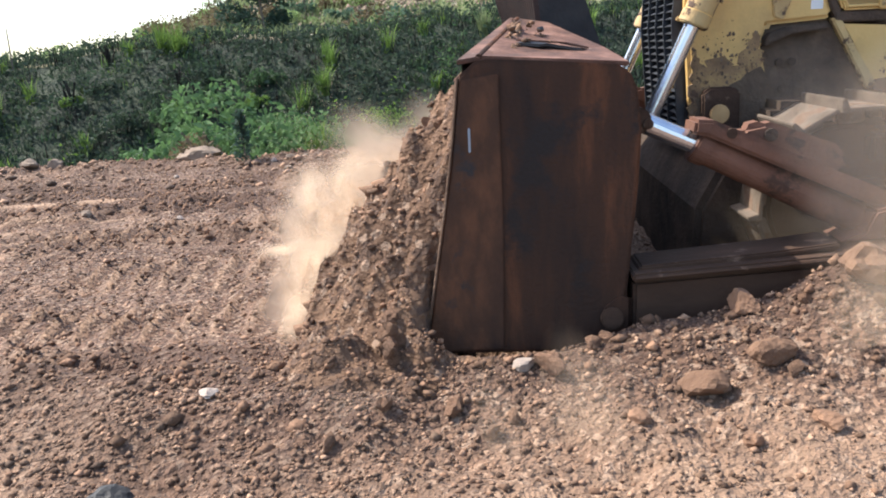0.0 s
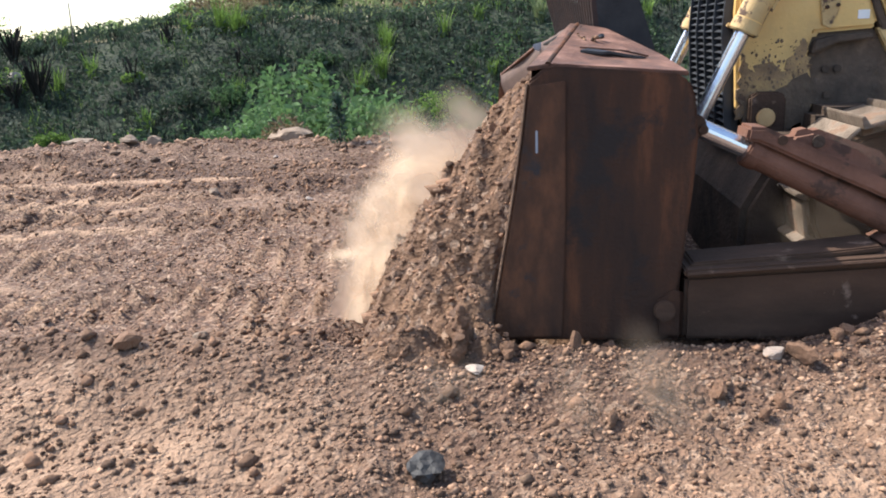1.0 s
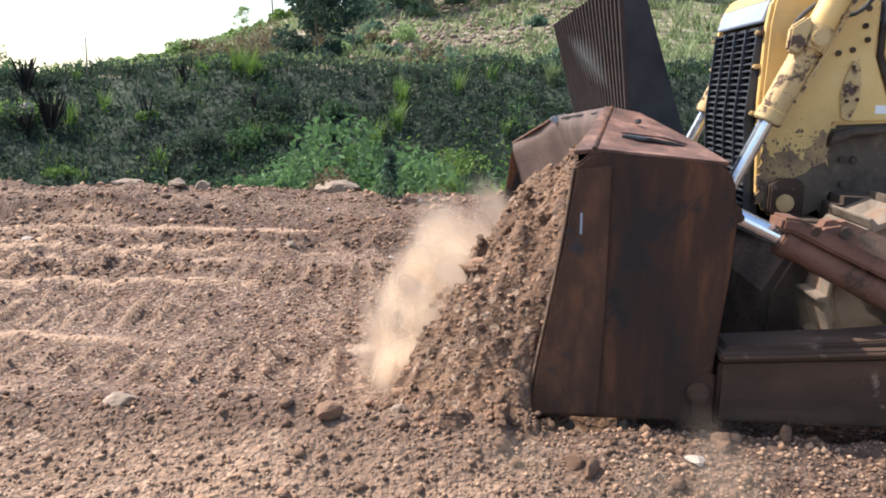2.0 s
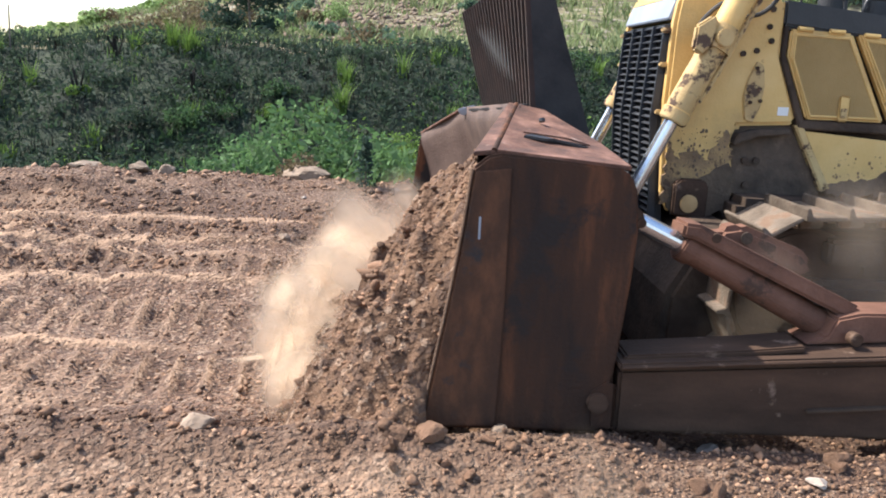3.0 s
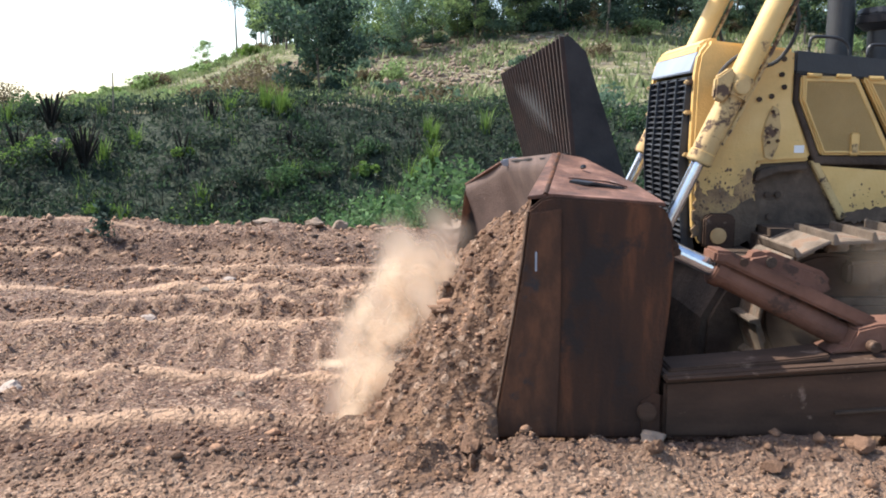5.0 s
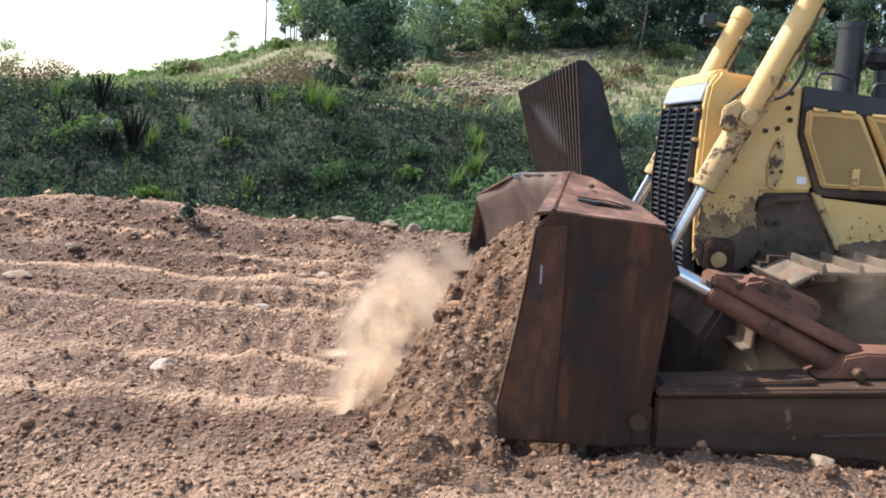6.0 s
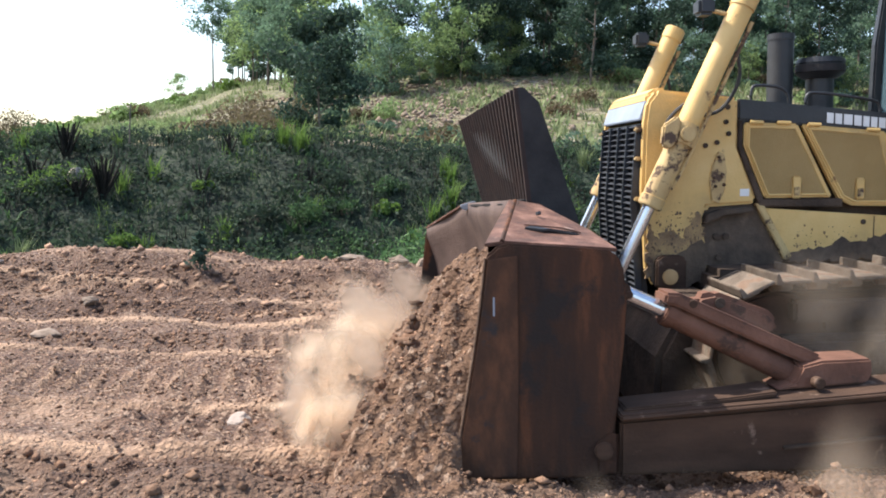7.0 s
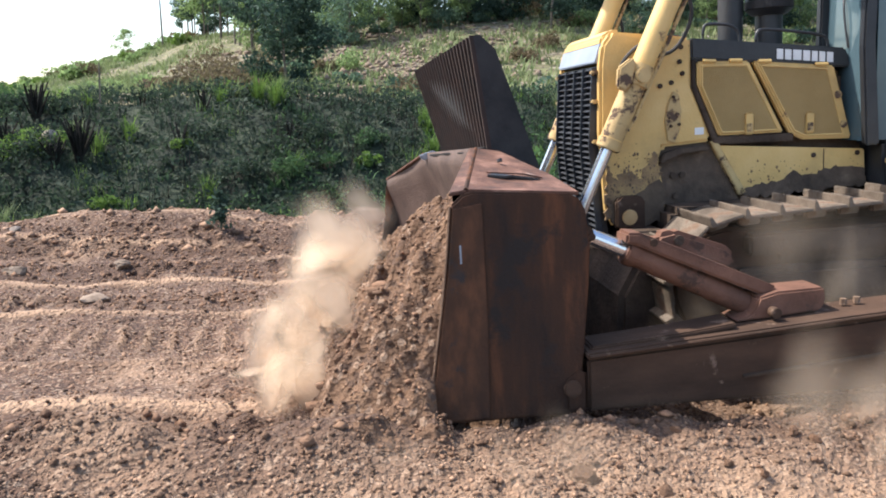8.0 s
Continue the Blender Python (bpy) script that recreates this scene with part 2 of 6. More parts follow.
M_PUFF = soft_dust("dust_wisp", 0.72)
M_HAZE = soft_dust("thin_dust", 0.32)
M_FILM = soft_dust("faint_dust", 0.12)
L_TREE_PALE = leaf_material("pale_tree_leaf", (0.095, 0.140, 0.064), (0.215, 0.270, 0.125), through_light=0.45, island=0.5)
L_LUSH = leaf_material("lush_shrub_leaf", (0.052, 0.100, 0.043), (0.115, 0.185, 0.078))
L_TREE_DARK = leaf_material("dark_tree_leaf", (0.022, 0.042, 0.032), (0.058, 0.090, 0.066), through_light=0.2, island=0.5)
L_DRY = leaf_material("dry_stalk", (0.012, 0.011, 0.010), (0.030, 0.026, 0.020), through_light=0.05)
L_BROWN = leaf_material("brown_scrub_leaf", (0.075, 0.056, 0.036), (0.16, 0.118, 0.075))


for dull in (M_RUST, M_WEAR, M_ARM, M_GRIME, M_DARK, M_BRACE, M_MOLD, M_RECESS):
    dull.node_tree.nodes["Principled BSDF"].inputs["Specular IOR Level"].default_value = 0.18


# ---- small building helpers ----
def part(name, bm, mat, parent=None, label="", smooth=False):
    me = bpy.data.meshes.new(name)
    bm.to_mesh(me)
    bm.free()
    me.materials.append(mat)
    if smooth:
        me.polygons.foreach_set("use_smooth", [True] * len(me.polygons))
    ob = new(name, me)
    ob.parent = parent
    return tagged(ob, label)


def soup(name, verts, faces, mat, parent=None, smooth=False):
    """One mesh from vertex and face arrays."""
    me = bpy.data.meshes.new(name)
    verts, faces = np.asarray(verts, "f4"), np.asarray(faces, "i4")
    k = faces.shape[1]
    me.vertices.add(len(verts))
    me.vertices.foreach_set("co", verts.ravel())
    me.loops.add(faces.size)
    me.loops.foreach_set("vertex_index", faces.ravel())
    me.polygons.add(len(faces))
    me.polygons.foreach_set("loop_start", np.arange(0, faces.size, k, dtype="i4"))
    if smooth:
        me.polygons.foreach_set("use_smooth", np.ones(len(faces), bool))
    me.update(calc_edges=True)
    me.materials.append(mat)
    ob = new(name, me)
    ob.parent = parent
    return ob


def bev(bm, size, seg=2):
    if size:
        bmesh.ops.bevel(bm, geom=[e for e in bm.edges if e.calc_face_angle(0) > 0.5], offset=size, segments=seg, affect="EDGES", clamp_overlap=True)
    return bm


def box(x0, x1, y0, y1, z0, z1, bevel=0.008):
    bm = bmesh.new()
    bmesh.ops.create_cube(bm, size=1)
    for v in bm.verts:
        v.co = ((x0 + x1) / 2 + v.co.x * (x1 - x0), (y0 + y1) / 2 + v.co.y * (y1 - y0), (z0 + z1) / 2 + v.co.z * (z1 - z0))
    return bev(bm, bevel)


def slab(outline, y0, y1, bevel=0.008):
    """A plate whose outline is given in x and z, between two values of y."""
    bm = bmesh.new()
    a = [bm.verts.new((x, y0, z)) for x, z in outline]
    b = [bm.verts.new((x, y1, z)) for x, z in outline]
    bm.faces.new(a)
    bm.faces.new(b[::-1])
    for i in range(len(a)):
        j = (i + 1) % len(a)
        bm.faces.new((a[j], a[i], b[i], b[j]))
    bmesh.ops.recalc_face_normals(bm, faces=bm.faces[:])
    return bev(bm, bevel)


def sheet(points, depth, bevel=0.004):
    """A plate through corner points in space, thickened along minus its normal."""
    bm = bmesh.new()
    vs = [bm.verts.new(p) for p in points]
    f = bm.faces.new(vs)
    f.normal_update()
    nrm = f.normal.copy()
    back = [bm.verts.new(Vector(p) - nrm * depth) for p in points]
    bm.faces.new(back[::-1])
    for i in range(len(vs)):
        j = (i + 1) % len(vs)
        bm.faces.new((vs[j], vs[i], back[i], back[j]))
    bmesh.ops.recalc_face_normals(bm, faces=bm.faces[:])
    return bev(bm, bevel)


def rod(a, b, r0, r1=None, seg=20, bevel=0.0):
    a, b = Vector(a), Vector(b)
    bm = bmesh.new()
    bmesh.ops.create_cone(bm, cap_ends=True, segments=seg, radius1=r0, radius2=r0 if r1 is None else r1, depth=(b - a).length,
                          matrix=Matrix.Translation((a + b) / 2) @ (b - a).to_track_quat("Z", "Y").to_matrix().to_4x4())
    return bev(bm, bevel)


def tube(points, r, seg=8):
    """A bent pipe through points, smoothed."""
    pts = [Vector(p) for p in points]
    for _ in range(2):
        out = [pts[0]]
        for p, q in zip(pts, pts[1:]):
            out += [p.lerp(q, 0.25), p.lerp(q, 0.75)]
        pts = out + [pts[-1]]
    bm = bmesh.new()
    rings = []
    for i, p in enumerate(pts):
        d = (pts[min(i + 1, len(pts) - 1)] - pts[max(i - 1, 0)]).normalized()
        q = d.to_track_quat("Z", "Y")
        rings.append([bm.verts.new(p + q @ Vector((r * math.cos(2 * math.pi * k / seg), r * math.sin(2 * math.pi * k / seg), 0))) for k in range(seg)])
    for u, w in zip(rings, rings[1:]):
        for k in range(seg):
            bm.faces.new((u[k], u[(k + 1) % seg], w[(k + 1) % seg], w[k]))
    bm.faces.new(rings[0][::-1])
    bm.faces.new(rings[-1])
    return bm


def join(*bms):
    out = bms[0]
    for b in bms[1:]:
        me = bpy.data.meshes.new("t")
        b.to_mesh(me)
        b.free()
        out.from_mesh(me)
        bpy.data.meshes.remove(me)
    return out


def lump(r, seed, rough=0.35, sub=2, flat=0.75):
    """An angular stone or clod."""
    bm = bmesh.new()
    bmesh.ops.create_icosphere(bm, subdivisions=sub, radius=r)
    rnd = random.Random(seed)
    off = Vector((rnd.uniform(0, 50), rnd.uniform(0, 50), rnd.uniform(0, 50)))
    cuts = [(Vector((rnd.gauss(0, 1), rnd.gauss(0, 1), rnd.gauss(0, 1))).normalized(), rnd.uniform(0.55, 0.85)) for _ in range(7)]
    sx, sy = rnd.uniform(0.85, 1.25), rnd.uniform(0.8, 1.1)
    for v in bm.verts:
        d = v.co.normalized()
        k = 1 + rough * noise.noise(d * 1.6 + off) + rough * 0.45 * noise.noise(d * 4.5 + off)
        for c, lim in cuts:
            h = d.dot(c) * k
            if h > lim:
                k *= lim / h
        v.co = Vector((d.x * sx, d.y * sy, d.z * flat)) * r * k
    return bm


def hash2(ix, iy, seed):
    h = np.sin(ix * 127.1 + iy * 311.7 + seed * 74.7) * 43758.5453
    return h - np.floor(h)


def value_noise(x, y, seed=0):
    ix, iy = np.floor(x), np.floor(y)
    fx, fy = x - ix, y - iy
    fx, fy = fx * fx * (3 - 2 * fx), fy * fy * (3 - 2 * fy)
    a, b = hash2(ix, iy, seed), hash2(ix + 1, iy, seed)
    c, d = hash2(ix, iy + 1, seed), hash2(ix + 1, iy + 1, seed)
    return (a + (b - a) * fx) * (1 - fy) + (c + (d - c) * fx) * fy - 0.5


def fbm(x, y, octaves=4, seed=0):
    out, amp = 0, 1.0
    for k in range(octaves):
        out = out + amp * value_noise(x * 2 ** k, y * 2 ** k, seed + k * 7)
        amp *= 0.5
    return out


def smooth(a, b, x):
    t = np.clip((x - a) / (b - a), 0, 1)
    return t * t * (3 - 2 * t)


# ---- the machine's way: distance along its lane, lift and pitch ----
HEAD, LANE = 8.84, 3.266
CH, SH = math.cos(radians(HEAD)), math.sin(radians(HEAD))
WAY = [(0, 0.412, -0.099, -2.62), (0.5, 0.029, -0.094, -2.36), (1, -0.366, -0.061, -2.2), (1.5, -0.745, -0.034, -1.9), (2, -1.111, -0.001, -1.45),
       (3.5, -2.497, 0.036, -1.05), (4, -2.878, 0.058, -0.57), (4.5, -3.312, 0.056, -0.1), (6, -4.696, 0.050, 1.46), (6.5, -5.142, 0.025, 2.3),
       (7, -5.557, 0.023, 2.60), (7.5, -5.975, 0.022, 2.75), (8, -6.365, 0.019, 2.99)]


def lane(u, v, z=0.0):
    """World place of lane coordinates: u back along the lane, v across it away from the camera's side."""
    return Vector((u * CH + v * SH, -u * SH + v * CH + LANE, z))


def to_lane(x, y):
    return x * CH - (y - LANE) * SH, x * SH + (y - LANE) * CH

# ---- ground: one sheet from the work floor over the ditch and bank to the hill ----
def sector(x, y):
    """Degrees to the right of straight ahead, from about the middle of the walk."""
    return np.degrees(np.arctan2(x + 6.0, y))


# edges that the blade's passes left along the lane: place across it, height, width of the pale dust on it, and from where to where along it
RIDGES = ((0.70, 0.085, 0.10, -40, -4.9), (1.66, 0.055, 0.07, -40, -4.4), (3.27, 0.055, 0.065, -40, -4.2), (4.22, 0.03, 0.04, -8, -4.2), (4.62, 0.065, 0.07, -40, -3.9),
          (5.0, 0.04, 0.045, -8.5, -3.8), (5.95, 0.05, 0.07, -8.8, -4), (6.75, 0.05, 0.07, -40, -9.3), (7.65, 0.06, 0.10, -40, -8.5))
# bands of a darker earth colour between them: from, to, how much
DARK_BANDS = ((-0.35, 0.62, 0.75), (3.40, 4.15, 0.6), (4.75, 5.85, 0.8), (6.15, 7.5, 0.8), (8.0, 9.3, 0.5))


def dark_mix(u, v):
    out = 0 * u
    for a, b, k in DARK_BANDS:
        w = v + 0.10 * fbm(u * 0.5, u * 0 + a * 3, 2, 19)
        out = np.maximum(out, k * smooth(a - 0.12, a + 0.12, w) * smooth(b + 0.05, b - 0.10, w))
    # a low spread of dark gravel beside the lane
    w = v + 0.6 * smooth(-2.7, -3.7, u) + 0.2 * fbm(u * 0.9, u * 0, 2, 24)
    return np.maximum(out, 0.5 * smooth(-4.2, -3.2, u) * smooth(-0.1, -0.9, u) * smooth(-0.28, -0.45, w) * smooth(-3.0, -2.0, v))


def ridge_line(c, u):
    return c + 0.045 * fbm(u * 0.28, u * 0 + c * 3, 2, 11)


def sandy(u, v):
    """Where pale fine sand lies bare beside the lane."""
    w = v + 0.25 * fbm(u * 0.8, u * 0, 2, 54)
    return smooth(-0.9, 0.0, u) * smooth(-0.45, -0.70, w) * smooth(-2.2, -1.5, w)


def land(x, y, fine=True):
    x, y = np.asarray(x, float), np.asarray(y, float)
    u, v = to_lane(x, y)
    z = 0.05 * fbm(x * 0.35, y * 0.35, 3, 3)
    # ridges that the blade's ends left, and the marks of the cleats
    near = smooth(14, 10, y) * smooth(-3, 0, y)
    rough = 1.0
    for c, h, w, u0, u1 in RIDGES:
        d = v - ridge_line(c, u)
        h = h * smooth(u0 - 0.7, u0 + 0.7, u) * smooth(u1 + 0.7, u1 - 0.7, u)
        z = z + near * 1.25 * h * np.where(d > 0, np.exp(-np.clip(d, 0, 9) / 0.40), np.exp(np.clip(d, -9, 0) / 0.05)) * (0.8 + 0.5 * value_noise(u * 1.3, v * 0.2, 5))
        rough = rough + 0.6 * np.exp(-((d + 0.25) / 0.2) ** 2)
    rough = rough + 0.7 * dark_mix(u, v)
    cleat = np.maximum(0, np.sin((u + 0.12 * v) * 2 * math.pi / 0.20)) ** 2
    lanes = np.exp(-((v - 1.15) / 0.35) ** 4) + np.exp(-((v - 2.4) / 0.40) ** 4) + np.exp(-((v - 3.8) / 0.40) ** 4) + 0.5 * np.exp(-((v - 5.2) / 0.5) ** 4)
    z = z + near * 0.058 * cleat * lanes * smooth(-0.45, 0.0, value_noise(u * 0.8, v * 0.8, 9))
    # stony strip on the camera's side of the lane
    side = np.where(v > -0.14, 0.11, 0.50)
    z = z + (0.23 + 0.16 * smooth(0.5, 1.7, u)) * np.exp(-((v + 0.14) / side) ** 2) * (0.9 + 0.6 * fbm(u * 0.9, v * 0.9, 2, 21))
    if fine:
        z = z + rough * (0.055 * fbm(x * 2.2, y * 2.2, 3, 31) + 0.055 * fbm(x * 7, y * 7, 2, 41) * smooth(-0.2, 0.25, value_noise(x * 0.9, y * 0.9, 43) + 0.1)) * smooth(20, 12, y)
    # lip of the work floor, ditch, bank
    lip = 12.5 + 0.35 * fbm(x * 0.25, x * 0, 2, 51)
    berm = np.interp(x, [-14, -9, -6.3, -4.8, -3, 0, 3], [0.42, 0.42, 0.33, 0.20, 0.15, 0.08, 0.05])
    z = z + berm * np.exp(-((y - lip) / np.where(y < lip, 1.0, 0.6)) ** 2) * (1 + 0.5 * fbm(x * 0.7, y * 0.7, 2, 61))
    z = z - 1.35 * smooth(lip + 0.4, lip + 3.6, y)
    top = 2.22 - 0.40 * smooth(-11.5, -17, x) + 0.22 * fbm(x * 0.12, x * 0, 2, 71)
    z = z + (1.35 + top) * smooth(22.5, 31.5, y + 0.5 * fbm(x * 0.3, y * 0.3, 2, 81))
    z = z + 0.35 * fbm(x * 0.45, y * 0.45, 3, 91) * smooth(21, 25, y) * smooth(60, 34, y)
    # hill: low on the left, high on the right
    az = sector(x, y)
    rise = np.interp(az, [-60, -22, -15.6, -12.3, -9.6, -6.8, -3.2, 2, 8, 20, 45], [-0.3, 0.0, 1.5, 3.5, 5.9, 7.7, 9.2, 8.6, 9.0, 10.5, 11.0])
    z = z + rise * smooth(36, np.interp(az, [-6, 4], [150, 96]), y + 0.15 * np.abs(x)) + (0.02 * np.clip(y - 90, 0, 400)) * smooth(-8, 10, az)
    z = z + 0.8 * fbm(x * 0.06, y * 0.06, 3, 101) * smooth(36, 60, y)
    return z


def land_at(x, y):
    return float(land(np.array([x]), np.array([y]))[0])


def axis(parts):
    out = [parts[0][0]]
    for a, b, n, grow in parts:
        t = np.linspace(0, 1, n + 1)[1:]
        t = t ** grow if grow >= 1 else 1 - (1 - t) ** (1 / grow)
        out += list(a + (b - a) * t)
    return np.array(out)


def build_ground():
    xs = axis([(-1500, -60, 24, 0.4), (-60, -14, 60, 0.7), (-14, 4.5, 480, 1), (4.5, 60, 70, 1.4), (60, 1500, 24, 2.5)])
    ys = axis([(-400, -10, 14, 0.4), (-10, 1.4, 40, 0.6), (1.4, 13.6, 250, 1.15), (13.6, 33, 64, 1), (33, 160, 64, 1.2), (160, 3000, 26, 2.5)])
    gx, gy = np.meshgrid(xs, ys)
    # rows run along the lane over the work floor
    gy = gy - np.clip(gx, -14, 4.5) * (SH / CH) * smooth(-6, 0, gy) * smooth(32, 13, gy)
    gz = land(gx, gy)
    n, k = len(xs), len(ys)
    idx = np.arange(n * k).reshape(k, n)
    faces = np.stack([idx[:-1, :-1], idx[:-1, 1:], idx[1:, 1:], idx[1:, :-1]], -1).reshape(-1, 4)
    ob = soup("ground", np.stack([gx.ravel(), gy.ravel(), gz.ravel()], 1), faces, M_GROUND, smooth=True)
    ob.data.materials.append(M_BANK)
    ob.data.materials.append(M_HILL)
    u, v = to_lane(gx, gy)
    dust = 0 * gx
    for c, h, w, u0, u1 in RIDGES:
        d = v - ridge_line(c, u)
        w = w * (1 + 0.8 * value_noise(u * 2.3, u * 0 + c, 6))
        band = np.where(d > 0, np.exp(-(np.clip(d, 0, 9) / w) ** 2), np.exp(-(np.clip(d, -9, 0) / 0.04) ** 2))
        dust = np.maximum(dust, 1.15 * band * smooth(-0.50, -0.05, value_noise(u * 0.9, v * 0.2 + c, 5)) * smooth(u0 - 0.7, u0 + 0.7, u) * smooth(u1 + 0.7, u1 - 0.7, u))
    cleat = np.maximum(0, np.sin((u + 0.12 * v) * 2 * math.pi / 0.20)) ** 3
    for c, w in ((1.15, 0.35), (2.35, 0.5), (3.8, 0.4)):
        dust = np.maximum(dust, 0.7 * cleat * np.exp(-((v - c) / w) ** 4) * smooth(-0.4, 0.1, value_noise(u * 0.8, v * 0.8, 9)))
    dust = np.maximum(dust, 0.5 * np.exp(-((v + 1.25 - 0.5 * fbm(u * 0.5, u * 0, 2, 4)) / 0.35) ** 2) * smooth(-8.0, -4.5, u) * (1 - 0.9 * np.exp(-((u + 2.1) / 1.6) ** 4)))
    dust = np.maximum(dust, 0.65 * np.exp(-((v + 0.75 - 0.4 * fbm(u * 0.6, u * 0, 2, 14)) / 0.45) ** 2) * smooth(-9.5, -6.5, u) * smooth(-1.0, -2.5, u))
    dust = np.maximum(dust, 0.3 * sandy(u, v) * smooth(-0.3, 0.2, fbm(gx * 1.6, gy * 1.6, 3, 58)))
    dust = np.maximum(dust, 0.4 * smooth(0.12, 0.42, fbm(gx * 0.8, gy * 0.8, 3, 55)))
    dust = dust * (0.9 + 0.7 * fbm(gx * 6, gy * 6, 2, 66)) * smooth(13.5, 12.5, gy)
    ob.data.attributes.new("dust", "FLOAT", "POINT").data.foreach_set("value", np.clip(dust, 0, 1).ravel().astype("f4"))
    dark_amount = dark_mix(u, v) * np.clip(0.95 + 0.9 * fbm(gx * 1.7, gy * 1.7, 3, 67), 0, 1) * smooth(12.5, 11.5, gy)
    ob.data.attributes.new("dark_mix", "FLOAT", "POINT").data.foreach_set("value", np.clip(dark_amount, 0, 1).ravel().astype("f4"))
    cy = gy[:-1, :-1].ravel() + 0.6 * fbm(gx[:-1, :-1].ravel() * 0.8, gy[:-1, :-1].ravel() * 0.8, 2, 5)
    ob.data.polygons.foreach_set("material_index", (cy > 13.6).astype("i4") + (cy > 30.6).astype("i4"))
    return tagged(ob, "reddish packed earth work floor with a grassy bank and hill behind", "ground", kind="structure")


build_ground()


# ---- loose stones ----
def stone_field(name, mat, n, place, sizes, seed, label, sub=0, skew=3.4):
    """Many small stones in one mesh: place(rng, n) gives x and y."""
    rng = np.random.default_rng(seed)
    protos = []
    for k in range(8):
        b = bmesh.new()
        bmesh.ops.create_icosphere(b, subdivisions=1, radius=1.0)
        rk = random.Random(seed * 31 + k)
        if sub == 0:
            b.free()
            b = bmesh.new()
            tips = [b.verts.new((sx * rk.uniform(0.6, 1.3), sy * rk.uniform(0.6, 1.3), sz * rk.uniform(0.5, 0.9)))
                    for sx, sy, sz in ((1, 0.2, 0), (-0.1, 1, 0.1), (-1, -0.2, 0), (0.1, -1, 0.1), (0.2, 0.1, 1), (0, 0, -1))]
            for i in range(4):
                b.faces.new((tips[i], tips[(i + 1) % 4], tips[4]))
                b.faces.new((tips[(i + 1) % 4], tips[i], tips[5]))
        else:
            for w in b.verts:
                w.co *= rk.uniform(0.6, 1.15)
                w.co.z *= 0.7
        b.verts.index_update()
        b.verts.ensure_lookup_table()
        protos.append((np.array([v.co[:] for v in b.verts]), np.array([[v.index for v in f.verts] for f in b.faces])))
        b.free()
    x, y = place(rng, n)
    z = land(x, y)
    s = sizes[0] * (sizes[1] / sizes[0]) ** (rng.random(len(x)) ** skew)
    V, F, base = [], [], 0
    for k, (pv, pf) in enumerate(protos):
        sel = np.arange(len(x)) % 8 == k
        m = sel.sum()
        a = rng.random(m) * 6.283
        ca, sa = np.cos(a)[:, None], np.sin(a)[:, None]
        q = pv[None] * s[sel][:, None, None] * (0.75 + 0.5 * rng.random((m, 1, 3)))
        vx, vy = q[..., 0] * ca - q[..., 1] * sa, q[..., 0] * sa + q[..., 1] * ca
        vv = np.stack([vx + x[sel][:, None], vy + y[sel][:, None], q[..., 2] + (z[sel] + 0.2 * s[sel])[:, None]], -1)
        V.append(vv.reshape(-1, 3))
        F.append((pf[None] + (np.arange(m) * len(pv))[:, None, None]).reshape(-1, 3) + base)
        base += m * len(pv)
    ob = soup(name, np.concatenate(V), np.concatenate(F), mat)
    return tagged(ob, label, "gravel", kind="stuff")


def all_over(rng, n):
    x = rng.uniform(-15, 4.5, n)
    y = 1.3 + 11.8 * rng.random(n) ** 1.12
    keep = value_noise(x * 0.7, y * 0.7, 77) + 0.6 * value_noise(x * 2.1, y * 2.1, 78) > rng.uniform(-0.75, 0.5, n)
    keep &= rng.random(n) > 0.45 * sandy(*to_lane(x, y))
    return x[keep], y[keep]


def strip(rng, n):
    u = rng.uniform(-14, 4.5, n)
    v = rng.normal(-0.7, 0.6, n)
    keep = (fbm(u * 0.9, v * 0.9, 2, 88) > rng.uniform(-0.55, 0.35, n)) & (rng.random(n) > 0.5 * sandy(u, v))
    u, v = u[keep], v[keep]
    return u * CH + v * SH, -u * SH + v * CH + LANE


def lip_line(rng, n):
    return rng.uniform(-22, 6, n), rng.normal(12.0, 0.75, n)


def in_bands(rng, n):
    """Places in the darker bands, more of them where a band is strong."""
    u, v = rng.uniform(-15, 1.5, n), rng.uniform(-1.6, 9.5, n)
    keep = dark_mix(u, v) * (0.8 + fbm(u * 1.5, v * 1.5, 2, 68)) > rng.uniform(0.15, 0.9, n)
    u, v = u[keep], v[keep]
    return u * CH + v * SH, -u * SH + v * CH + LANE



stone_field("gravel", M_STONE, 84000, all_over, (0.006, 0.026), 1, "loose pale gravel scattered over the reddish earth")
stone_field("gravel", M_CLOD, 48000, all_over, (0.007, 0.025), 2, "crumbs of reddish earth lying on the packed ground")
stone_field("gravel", M_STONE, 36000, strip, (0.0045, 0.019), 3, "coarse rubble along the edge of the pushed lane", skew=2.2)
stone_field("gravel", M_CLOD, 17000, strip, (0.005, 0.022), 4, "brown clods along the edge of the pushed lane", skew=2.2)
stone_field("gravel", M_CLOD, 60000, in_bands, (0.010, 0.048), 6, "dark crumbled clods in the darker strips of ground", skew=2.6)
stone_field("gravel", M_STONE, 3500, lip_line, (0.015, 0.09), 5, "stones and clods along the lip of the work floor")


def rock(x, y, r, seed, mat, label, group="loose rocks", flat=0.7):
    ob = part("rock", lump(r, seed, 0.35, 3, flat), mat)
    ob.matrix_world = pose(x, y, land_at(x, y) + r * flat * 0.42, 0, 0, seed * 47 % 360)
    return tagged(ob, label, "rock", group)


